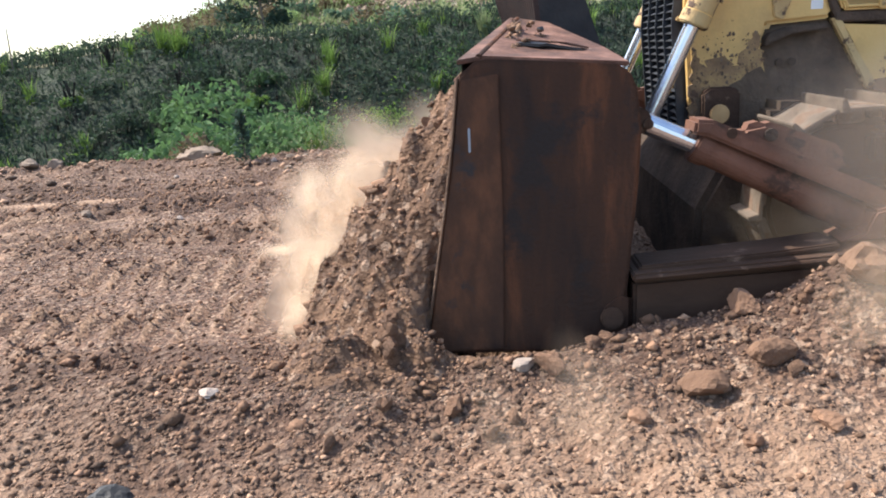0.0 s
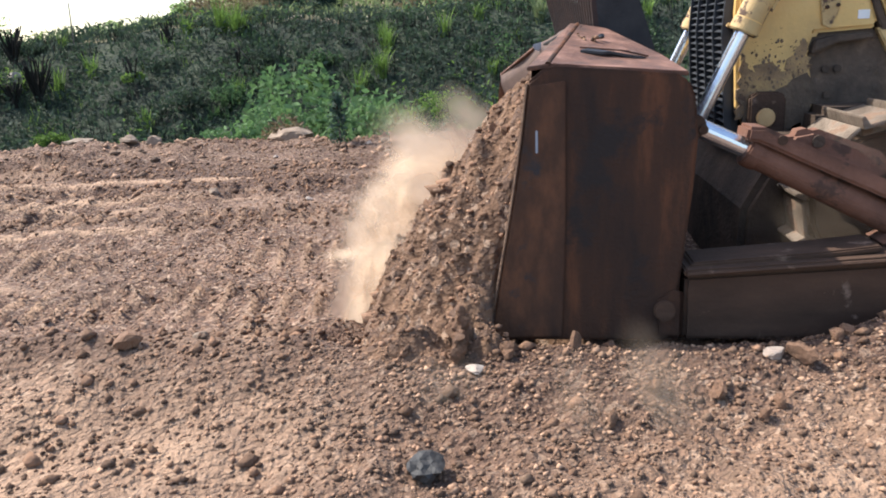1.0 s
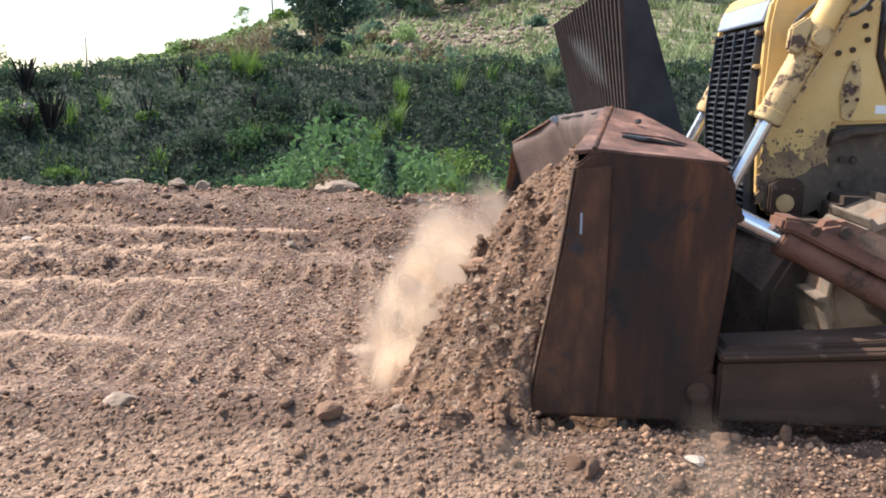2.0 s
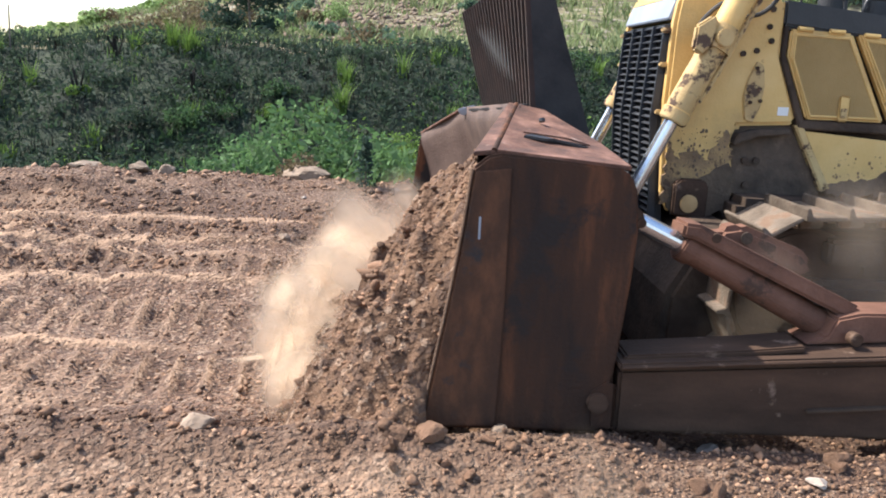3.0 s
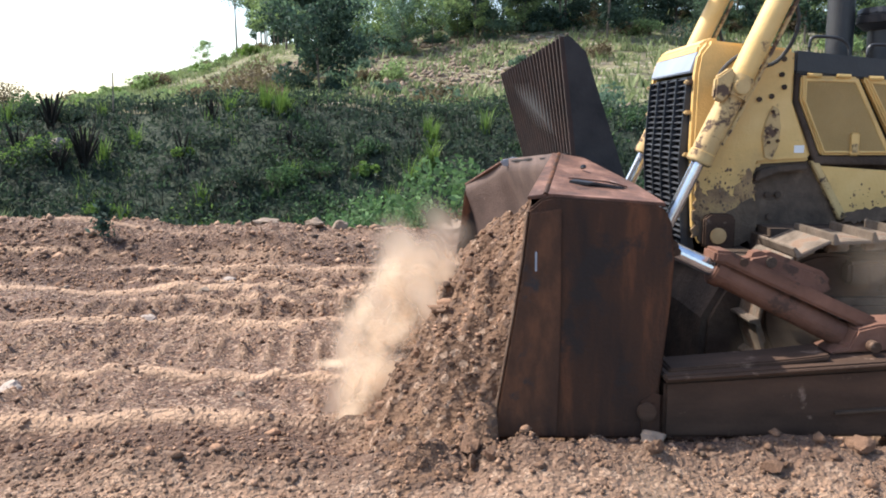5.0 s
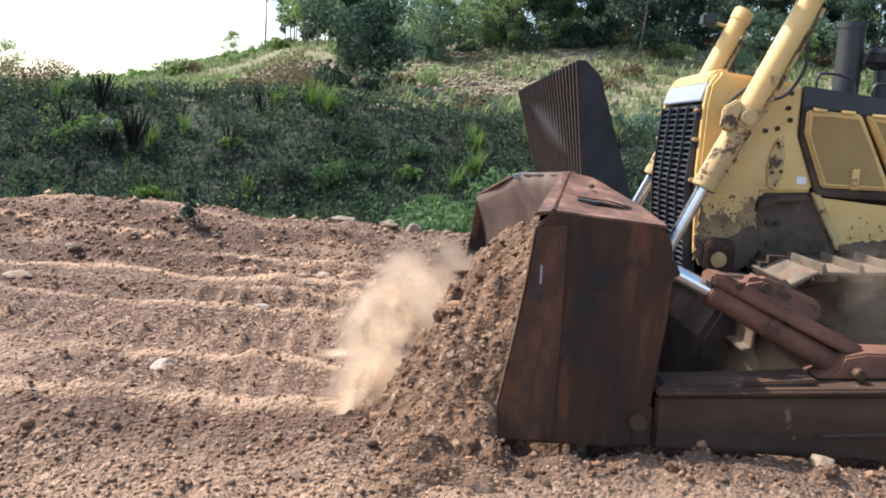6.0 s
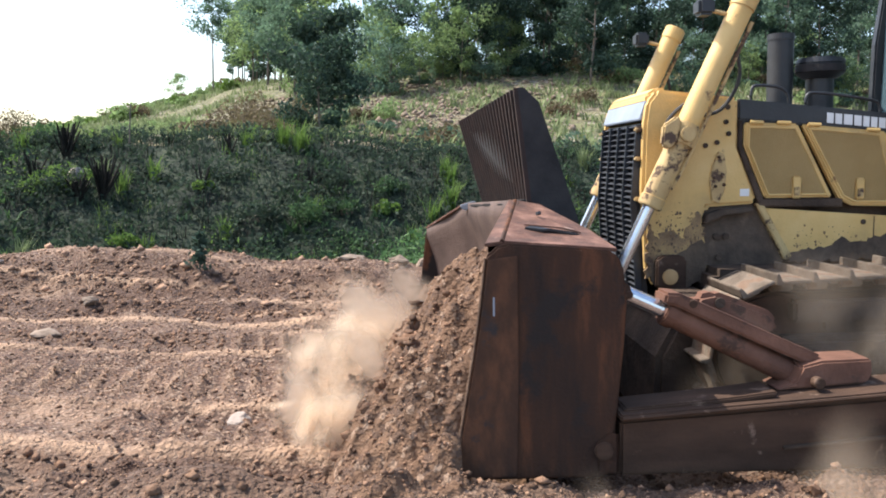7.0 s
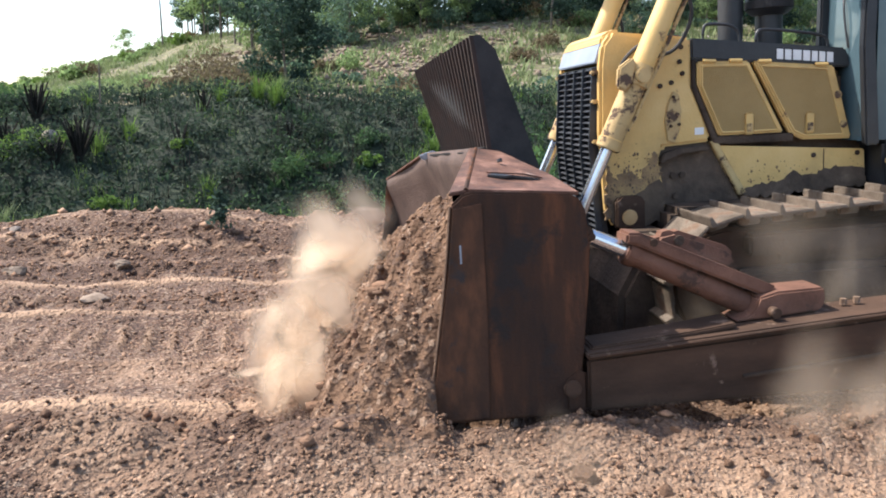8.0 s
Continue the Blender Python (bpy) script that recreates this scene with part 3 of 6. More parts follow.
rock(-7.46, 5.84, 0.085, 1, M_PALE, "pale angular rock lying on the cleat-marked earth", flat=0.9)
rock(-9.35, 8.68, 0.12, 2, M_ROCK, "grey-brown flat rock on the packed earth", flat=0.55)
rock(-9.25, 10.3, 0.09, 3, M_ROCK, "small pale rock on the packed earth")
rock(-10.35, 10.2, 0.11, 4, M_ROCK, "brown rock on the packed earth")
rock(-3.1, 12.95, 0.36, 5, M_ROCK, "large brown boulder on the lip beside a green shrub", flat=0.42)
rock(-6.1, 12.6, 0.24, 6, M_ROCK, "flat brownish slab of rock on the lip of the work floor", flat=0.35)
rock(-5.35, 12.58, 0.17, 7, M_ROCK, "weathered rock on the lip of the work floor", flat=0.5)
rock(-5.0, 12.5, 0.13, 8, M_ROCK, "brown rock on the lip of the work floor")
rock(-1.29, 3.07, 0.045, 9, M_PALE, "small white stone in the dark gravel", flat=0.5)
rock(-0.07, 2.95, 0.05, 10, M_PALE, "small pinkish stone beside the lane", flat=0.6)
rock(-6.32, 9.41, 0.07, 11, M_PALE, "small pale rock on the packed earth", flat=0.6)
rock(-6.9, 7.76, 0.08, 12, M_PALE, "flat pale rock on the packed earth", flat=0.35)
for k in range(26):
    rr = random.Random(500 + k)
    px, py = rr.uniform(-13, 1), rr.uniform(4, 12.3)
    rock(px, py, rr.uniform(0.03, 0.07), 20 + k, M_PALE if k % 3 == 0 else M_ROCK, "palm-sized rock lying on the reddish earth")
for k, (ru, rv, rs) in enumerate(((1.30, -0.25, 0.11), (0.86, -0.16, 0.085), (0.62, -0.55, 0.08), (0.88, -0.50, 0.085), (0.36, -0.70, 0.045), (0.95, -0.82, 0.05), (0.70, -0.85, 0.04), (1.6, -0.6, 0.08), (2.0, -0.4, 0.10))):
    q = lane(ru, rv)
    rock(q.x, q.y, rs, 70 + k, M_CLOD, "large brown clod of earth on the spilled ridge", "clods on the spilled ridge")
for k, (rx, ry, rs, rm, words) in enumerate(((-2.83, 3.50, 0.075, M_CLOD, "dark brown clod spilled beside the lane"), (-2.22, 3.58, 0.10, M_ROCK, "large brown stone spilled beside the lane"),
                                           (-1.48, 3.60, 0.075, M_PALE, "flat pale stone spilled beside the lane"), (-3.80, 3.72, 0.07, M_ROCK, "brown stone spilled beside the lane"),
                                           (-2.52, 3.55, 0.055, M_ROCK, "brown stone spilled beside the lane"))):
    rock(rx, ry, rs, 140 + k, rm, words, "stones spilled beside the lane", flat=0.6)
scrap = part("rubber_scrap", join(lump(0.085, 91, 0.5, 3, 0.6), lump(0.05, 92, 0.5, 2, 0.7)), M_BLACK_LUMP)
scrap.matrix_world = pose(-1.54, 2.5, land_at(-1.54, 2.5) + 0.02, 0, 0, 20)
tagged(scrap, "black lump of rubber scrap lying in the gravel", "scrap")

# ---- bulldozer: x back from the blade's end, y across, away from the camera's side; z up ----
MID = 2.15                       # its centre line
dozer = new("bulldozer")
tagged(dozer, "weathered yellow crawler bulldozer pushing earth with a rusty blade", "bulldozer")


def mirror(y):
    return 2 * MID - y


def ragged(outline, step=0.03, amount=0.022, seed=0):
    """An outline with uneven edges, for dried mud."""
    rr = random.Random(seed)
    out = []
    for (x0, z0), (x1, z1) in zip(outline, outline[1:] + outline[:1]):
        n = max(1, int(math.hypot(x1 - x0, z1 - z0) / step))
        for k in range(n):
            out.append((x0 + (x1 - x0) * k / n + rr.uniform(-amount, amount), z0 + (z1 - z0) * k / n + rr.uniform(-amount, amount)))
    return out


def splatter(x0, x1, z0, reach, y0, y1, n, seed):
    """Many small flat flecks on a panel, thick along its lower edge and sparser above."""
    rr = random.Random(seed)
    bm = bmesh.new()
    for _ in range(n):
        x, z, q = rr.uniform(x0, x1), z0 + reach * rr.random() ** 2.2, 0.002 + 0.008 * rr.random() ** 3
        ring = [(x + q * rr.uniform(0.6, 1.3) * math.cos(a), z + q * rr.uniform(0.7, 1.8) * math.sin(a)) for a in (0, 1.05, 2.09, 3.14, 4.19, 5.24)]
        a, b = [bm.verts.new((px, y0, pz)) for px, pz in ring], [bm.verts.new((px, y1, pz)) for px, pz in ring]
        bm.faces.new(a)
        bm.faces.new(b[::-1])
        for i in range(6):
            bm.faces.new((a[(i + 1) % 6], a[i], b[i], b[(i + 1) % 6]))
    return bm


# blade, tilted a little about the lane's direction
blade = part("blade", box(-0.30, -0.05, 0.06, mirror(0.06), 0.62, 0.80, 0.02), M_DARK, dozer, "rusty steel blade with a ribbed guard on top")
blade.matrix_basis = Matrix.Translation((0, 0.05, 0)) @ pose(0, 0, 0, -3.2, 0, 2.6) @ Matrix.Translation((0, -0.05, 0))
TOP_NEAR = 1.62


def crest(y):
    """Height of the blade's upper edge, raised over its middle."""
    w = min(y, mirror(y))
    return 1.37 + (TOP_NEAR - 1.37) * min(1, max(0, w / 0.95))


def build_moldboard():
    bm = bmesh.new()
    rows = []
    ys = [0.04 + (mirror(0.04) - 0.04) * i / 44 for i in range(45)]
    for y in ys:
        col = []
        wing = max(0, 1 - min(y, mirror(y)) / 0.95)
        for k in range(15):
            t = k / 14
            z = 0.03 + (crest(y) - 0.03) * t
            x = -0.36 - 0.30 * wing + 0.20 * math.sin(math.pi * min(1, t * 1.08)) * (1 - 0.3 * wing) - 0.30 * (1 - t) ** 2 * (1 - 0.4 * wing) + 0.02 * noise.noise(Vector((y * 2, z * 2, 3)))
            col.append((bm.verts.new((x, y, z)), bm.verts.new((x + 0.05, y, z))))
        rows.append(col)
    for a, b in zip(rows, rows[1:]):
        for k in range(14):
            bm.faces.new((a[k][0], b[k][0], b[k + 1][0], a[k + 1][0]))
            bm.faces.new((a[k][1], a[k + 1][1], b[k + 1][1], b[k][1]))
        bm.faces.new((a[14][0], b[14][0], b[14][1], a[14][1]))
    bmesh.ops.recalc_face_normals(bm, faces=bm.faces[:])
    return bm


part("moldboard", build_moldboard(), M_MOLD, blade, "curved worn moldboard", True)
END = [(-0.850, 0.172), (-0.82, 0.32), (-0.708, 0.95), (-0.665, 1.325), (-0.63, 1.352), (-0.60, 1.378), (-0.545, 1.390), (-0.30, 1.372), (-0.02, 1.345), (0.03, 1.315), (0.058, 1.25),
       (0.075, 1.07), (0.060, 0.86), (0.022, 0.52), (-0.02, 0.17), (-0.06, 0.158)]
for side in (0, 1):
    f = (lambda y: y) if side == 0 else mirror
    lo, hi = sorted((f(0.0), f(0.045)))
    ep = part("end_plate", slab(END, lo, hi, 0.012), M_RUST, blade, "dark rust-streaked end plate")
    lo, hi = sorted((f(-0.014), f(-0.001)))
    part("wear_plate", slab([(-0.840, 0.185), (-0.808, 0.34), (-0.702, 0.95), (-0.655, 1.31), (-0.50, 1.33), (-0.50, 0.70), (-0.515, 0.185)], lo, hi, 0.005), M_WEAR, blade, "welded wear plate")
    if side == 0:
        part("worn_edge", tube([(-0.852, f(0.005), 0.18), (-0.823, f(0.005), 0.32), (-0.711, f(0.005), 0.95), (-0.668, f(0.005), 1.32)], 0.007, 6), M_STONE, blade, "bare worn front edge")
    lo, hi = sorted((f(-0.02), f(0.0)))
    part("weld_mark", box(-0.632, -0.622, lo, hi, 1.02, 1.12, 0.003), M_SILVER, blade, "bright scraped weld mark")
    lo, hi = sorted((f(-0.03), f(0.06)))
    part("arm_pin", rod((-0.058, lo, 0.30), (-0.058, hi, 0.30), 0.048, None, 24, 0.006), M_ARM, blade, "round pivot pin")
    lo, hi = sorted((f(-0.012), f(0.03)))
    part("pin_boss", slab([(-0.10, 0.17), (-0.11, 0.36), (-0.02, 0.42), (0.03, 0.40), (0.03, 0.16)], lo, hi, 0.03), M_RUST, blade)
    y0, y1 = f(0.03), f(0.95)
    # torn top plate of the wing, slanting from the seam back to the end plate
    wing = part("wing_plate", sheet([(-0.57, y0, 1.385), (-0.335, y1, 1.60), (-0.19, y1, 1.575), (0.02, f(0.55), 1.42), (0.03, y0, 1.335)] if side == 0 else
                                    [(0.03, y0, 1.335), (0.02, f(0.55), 1.42), (-0.19, y1, 1.575), (-0.335, y1, 1.60), (-0.57, y0, 1.385)], 0.02), M_RUST_LIGHT, blade, "faded reddish top plate with a tear")
    lip = [(-0.665, y0, 1.372), (-0.38, y1, 1.606), (-0.33, y1, 1.598), (-0.565, y0, 1.383)]
    part("wing_lip", sheet(lip if side == 0 else lip[::-1], 0.02), M_RUST_LIGHT, blade, "bent rusty lip along the front of the wing")
    part("seam", tube([(-0.575, y0, 1.40), (-0.46, f(0.48), 1.505), (-0.34, y1, 1.615)], 0.013), M_RUST, blade, "raised weld seam")
    if side == 0:
        part("tear", join(sheet([(-0.40, 0.31, 1.466), (-0.30, 0.295, 1.453), (-0.26, 0.305, 1.456), (-0.12, 0.30, 1.425), (-0.09, 0.325, 1.421), (-0.22, 0.335, 1.449), (-0.30, 0.33, 1.458), (-0.36, 0.345, 1.473)], 0.012, 0)), M_BLACK, blade, "dark tear in the plate")
        part("torn_edge", sheet([(-0.40, 0.345, 1.482), (-0.29, 0.335, 1.472), (-0.18, 0.34, 1.458), (-0.08, 0.33, 1.432), (-0.10, 0.365, 1.442), (-0.22, 0.40, 1.470), (-0.34, 0.39, 1.486)], 0.008, 0.002), M_RUST_LIGHT, blade, "lifted torn lip")
        part("bolt_hole", rod((-0.26, 0.62, 1.53), (-0.262, 0.625, 1.545), 0.016, None, 12), M_BLACK, blade)
    part("back_rib", slab([(-0.16, 0.1), (0.0, 0.1), (0.0, 1.1), (-0.16, 1.3)], *sorted((f(0.7), f(0.74))), 0.006), M_DARK, blade)
part("cutting_edge", slab([(-0.86, -0.03), (-0.83, -0.03), (-0.60, 0.10), (-0.62, 0.14)], 0.05, mirror(0.05), 0.003), M_SHOE, blade, "bright worn cutting edge")

# ribbed guard standing on the middle of the blade
G0, G1 = 1.10, 3.15
PROFILE = [(-0.295, 2.335), (-0.25, 2.34), (-0.150, 2.245), (0.045, 1.66), (0.11, 1.46), (-0.11, 1.55), (-0.212, 1.61)]


def guard_lean(y, z):
    """The guard is bent forward towards its far upper corner."""
    return -0.13 * (y - G0) / (G1 - G0) * max(0, (z - 1.61) / 0.73)


for gy in (G0, G1 - 0.03):
    part("guard_side", slab([(x + guard_lean(gy, z), z) for x, z in PROFILE], gy, gy + 0.03, 0.006), M_DARK, blade, "blackened side plate of the guard")


def guard_sheet(a, b):
    """A strip of the guard between two places of its profile."""
    ya, yb = G0 + 0.03, G1 - 0.03
    return sheet([(x + guard_lean(y, z), y, z) for (x, z), y in ((a, ya), (b, ya), (b, yb), (a, yb))], 0.02)


part("guard_back", guard_sheet((-0.140, 2.235), (0.10, 1.46)), M_DARK, blade)
# added strip that keeps sunlight from leaking through below the ribs
part("guard_light_stop", guard_sheet((-0.185, 1.615), (-0.36, 1.585)), M_DARK, blade)
part("guard_top", guard_sheet((-0.285, 2.335), (-0.150, 2.245)), M_DARK, blade)
part("guard_panel", guard_sheet((-0.265, 2.32), (-0.185, 1.61)), M_BLACK, blade, "dark back panel behind the ribs")
for k in range(22):
    gy = G0 + 0.016 + (G1 - G0 - 0.032) * k / 21
    part("guard_rib", slab([(x + guard_lean(gy, z), z) for x, z in ((-0.315, 2.335), (-0.28, 2.335), (-0.195, 1.60), (-0.235, 1.60))], gy - 0.015, gy + 0.015, 0.004), M_RIB, blade)
part("guard_lug", slab([(-0.44, 1.60), (-0.30, 1.64), (-0.27, 1.58), (-0.40, 1.55)], G1 + 0.02, G1 + 0.10, 0.01), M_SILVER, blade, "bent bright lug beside the guard")


# push arms and braces
def build_arm(f, tag):
    def y(a, b):
        return sorted((f(a), f(b)))
    arm = part("push_arm", slab([(0.035, 0.16), (0.035, 0.455), (1.5, 0.545), (3.3, 0.66), (3.4, 0.45), (3.2, 0.30), (1.6, 0.16)], *y(0.02, 0.30), 0.015), M_ARM, dozer, "dusty brown box-section push arm")
    part("top_flange", slab([(0.03, 0.458), (0.03, 0.492), (1.5, 0.59), (3.3, 0.69), (3.3, 0.668), (1.5, 0.552)], *y(-0.01, 0.32), 0.008), M_ARM, arm, "lipped upper flange")
    part("top_bead", slab([(0.05, 0.478), (0.07, 0.512), (0.62, 0.556), (0.88, 0.585), (0.88, 0.555), (0.62, 0.526)], *y(0.05, 0.28), 0.008), M_ARM, arm)
    part("edge_bead", tube([(0.04, f(-0.012), 0.476), (0.8, f(-0.012), 0.527), (1.5, f(-0.012), 0.575), (3.3, f(-0.012), 0.682)], 0.009, 6), M_ARM, arm)
    part("bracket", slab([(0.92, 0.56), (1.02, 0.60), (1.06, 0.69), (1.17, 0.718), (1.44, 0.725), (1.45, 0.64), (1.42, 0.59)], *y(0.15, 0.38), 0.012), M_BRACE, arm, "reddish bracket block")
    part("bracket_pin", rod((1.12, y(0.07, 0.13)[0], 0.615), (1.12, y(0.07, 0.13)[1], 0.615), 0.030, None, 16, 0.004), M_ARM, arm)
    for bx in (1.58, 1.66):
        part("bolt", rod((bx, f(0.2), 0.60 + (bx - 1.5) * 0.06), (bx, f(0.2), 0.635 + (bx - 1.5) * 0.06), 0.02, None, 6), M_SHOE, arm)
    part("side_groove", slab([(0.9, 0.30), (2.2, 0.40), (3.2, 0.50), (3.2, 0.485), (2.2, 0.382), (0.9, 0.285)], *y(-0.002, 0.03), 0.004), M_GRIME, arm)
    brace = part("tilt_brace", rod((0.345, f(0.30), 0.985), (1.10, f(0.30), 0.60), 0.070, None, 28, 0.01), M_BRACE, dozer, "red-brown tilt cylinder between blade and arm")
    part("brace_rod", rod((0.06, f(0.30), 1.115), (0.36, f(0.30), 0.977), 0.046, None, 20), M_CHROME, brace, "chrome rod")
    part("rod_eye", join(rod((0.09, f(0.24), 1.10), (0.09, f(0.36), 1.10), 0.055, None, 20, 0.006), rod((0.13, f(0.23), 1.085), (0.13, f(0.25), 1.085), 0.022, None, 10)), M_ARM, brace)
    part("gland", rod((0.335, f(0.30), 0.99), (0.40, f(0.30), 0.957), 0.080, None, 28, 0.008), M_BRACE, brace)
    part("cover", slab([(0.312, 1.035), (0.322, 1.098), (0.40, 1.092), (1.19, 0.735), (1.17, 0.660), (0.70, 0.872), (0.37, 1.026)], *y(0.20, 0.40), 0.014), M_BRACE, brace, "long faded cover plate")
    part("cover_bolt", rod((0.47, y(0.195, 0.215)[0], 1.035), (0.47, y(0.195, 0.215)[1], 1.035), 0.022, None, 12), M_ARM, brace)
    guard = part("rock_guard", slab([(0.56, 0.97), (0.60, 1.035), (0.70, 1.055), (1.02, 0.935), (1.08, 0.87), (1.06, 0.80), (0.98, 0.78)], *y(0.48, 0.62), 0.03), M_BRACE, dozer, "rounded brown guard before the track")
    part("guard_hole", rod((0.72, y(0.47, 0.485)[0], 0.99), (0.72, y(0.47, 0.485)[1], 0.99), 0.03, None, 14), M_GRIME, guard)


build_arm(lambda y: y, 0)
build_arm(mirror, 1)

# tracks


def track_loop():
    """Points round one track, evenly spaced, in x and z with their heading."""
    fx, fz, fr = 1.22, 0.60, 0.46
    rx, rz, rr = 3.75, 0.68, 0.46
    pts = []
    n = 400
    for i in range(n):
        a = math.pi / 2 + math.pi * i / n
        pts.append((fx + fr * math.cos(a), fz + fr * math.sin(a)))
    for i in range(n):
        t = i / n
        pts.append((fx + (rx - fx) * t, 0.14 + 0.08 * t * 0))
    for i in range(n):
        a = -math.pi / 2 + math.pi * i / n
        pts.append((rx + rr * math.cos(a), (0.14 + rr) + (rz - 0.14 - rr) * i / n + rr * math.sin(a)))
    for i in range(n):
        t = i / n
        pts.append((rx + (fx - rx) * t, (rz + rr) + (fz + fr - rz - rr) * t + 0.015 * math.sin(math.pi * t)))
    p = np.array(pts + pts[:1])
    d = np.concatenate([[0], np.cumsum(np.hypot(*np.diff(p, axis=0).T))])
    return p, d


LOOP, LOOP_D = track_loop()


def on_loop(s):
    s = s % LOOP_D[-1]
    x, z = np.interp(s, LOOP_D, LOOP[:, 0]), np.interp(s, LOOP_D, LOOP[:, 1])
    x2, z2 = np.interp((s + 0.03) % LOOP_D[-1], LOOP_D, LOOP[:, 0]), np.interp((s + 0.03) % LOOP_D[-1], LOOP_D, LOOP[:, 1])
    return x, z, math.atan2(z2 - z, x2 - x)


SHOES = []
PITCH = LOOP_D[-1] / round(LOOP_D[-1] / 0.225)
shoe_me = part("track_shoe", join(box(-0.108, 0.108, -0.28, 0.28, -0.016, 0.004, 0.005), slab([(0.070, -0.006), (0.110, -0.006), (0.108, -0.062), (0.092, -0.065)], -0.28, 0.28, 0.004),
                                  box(-0.07, 0.07, -0.10, -0.05, 0.0, 0.075, 0.01), box(-0.07, 0.07, 0.05, 0.10, 0.0, 0.075, 0.01)), M_SHOE)
shoe_data = shoe_me.data
bpy.data.objects.remove(shoe_me)
for cy in (0.96, mirror(0.96)):
    tr = part("track_frame", join(box(1.2, 3.7, cy - 0.20, cy + 0.20, 0.30, 0.72, 0.04), box(1.5, 3.4, cy - 0.12, cy + 0.12, 0.72, 0.86, 0.03)), M_GRIME, dozer, "grimy track frame with rollers")
    part("front_idler", rod((1.22, cy - 0.09, 0.60), (1.22, cy + 0.09, 0.60), 0.38, None, 40, 0.02), M_ARM, tr, "worn front idler wheel")
    part("idler_hub", rod((1.22, cy - 0.13, 0.60), (1.22, cy + 0.13, 0.60), 0.12, None, 24, 0.01), M_GRIME, tr)
    part("sprocket", rod((3.75, cy - 0.08, 0.66), (3.75, cy + 0.08, 0.66), 0.38, None, 22, 0.02), M_ARM, tr)
    for k in range(6):
        part("roller", rod((1.55 + 0.37 * k, cy - 0.16, 0.30), (1.55 + 0.37 * k, cy + 0.16, 0.30), 0.105, None, 20, 0.01), M_GRIME, tr)
    for k in range(round(LOOP_D[-1] / PITCH)):
        sh = new("track_shoe", shoe_data)
        sh.parent = tr
        SHOES.append((sh, cy, k * PITCH))
    part("track_guard", slab([(1.3, 0.80), (1.3, 0.94), (3.5, 0.98), (3.5, 0.80)], cy - 0.18, cy + 0.18, 0.02), M_GRIME, tr)

# hull, nose and hood
N0, N1 = 1.55, mirror(1.55)
# added block, no seen part: its dark fills the shaded gap behind the blade
part("shade_block", slab([(0.50, 0.06), (0.52, 0.55), (0.72, 0.92), (0.98, 0.92), (0.98, 0.06)], 1.0, mirror(1.0), 0.04), M_GRIME, dozer, "dark block added before the hull to fill the shaded gap")
part("engine_block", box(1.30, 3.9, N0 + 0.10, N1 - 0.10, 1.08, 1.95, 0.04), M_GRIME, dozer, "dark oily engine bay under the hood")
part("hull", join(box(0.99, 4.1, 1.28, mirror(1.28), 0.45, 1.07, 0.05)), M_GRIME, dozer, "dark oily hull under the hood")
hood = part("hood", join(box(1.15, 2.40, N0 + 0.03, N1 - 0.03, 2.0, 2.10, 0.03)), M_BLACK, dozer, "yellow engine hood with rust stains and black top strip")
part("top_cover", sheet([(0.66, N0 + 0.10, 2.295), (1.22, N0 + 0.08, 2.235), (1.22, N1 - 0.08, 2.235), (0.66, N1 - 0.10, 2.295)], 0.05, 0.015), M_YELLOW, hood)
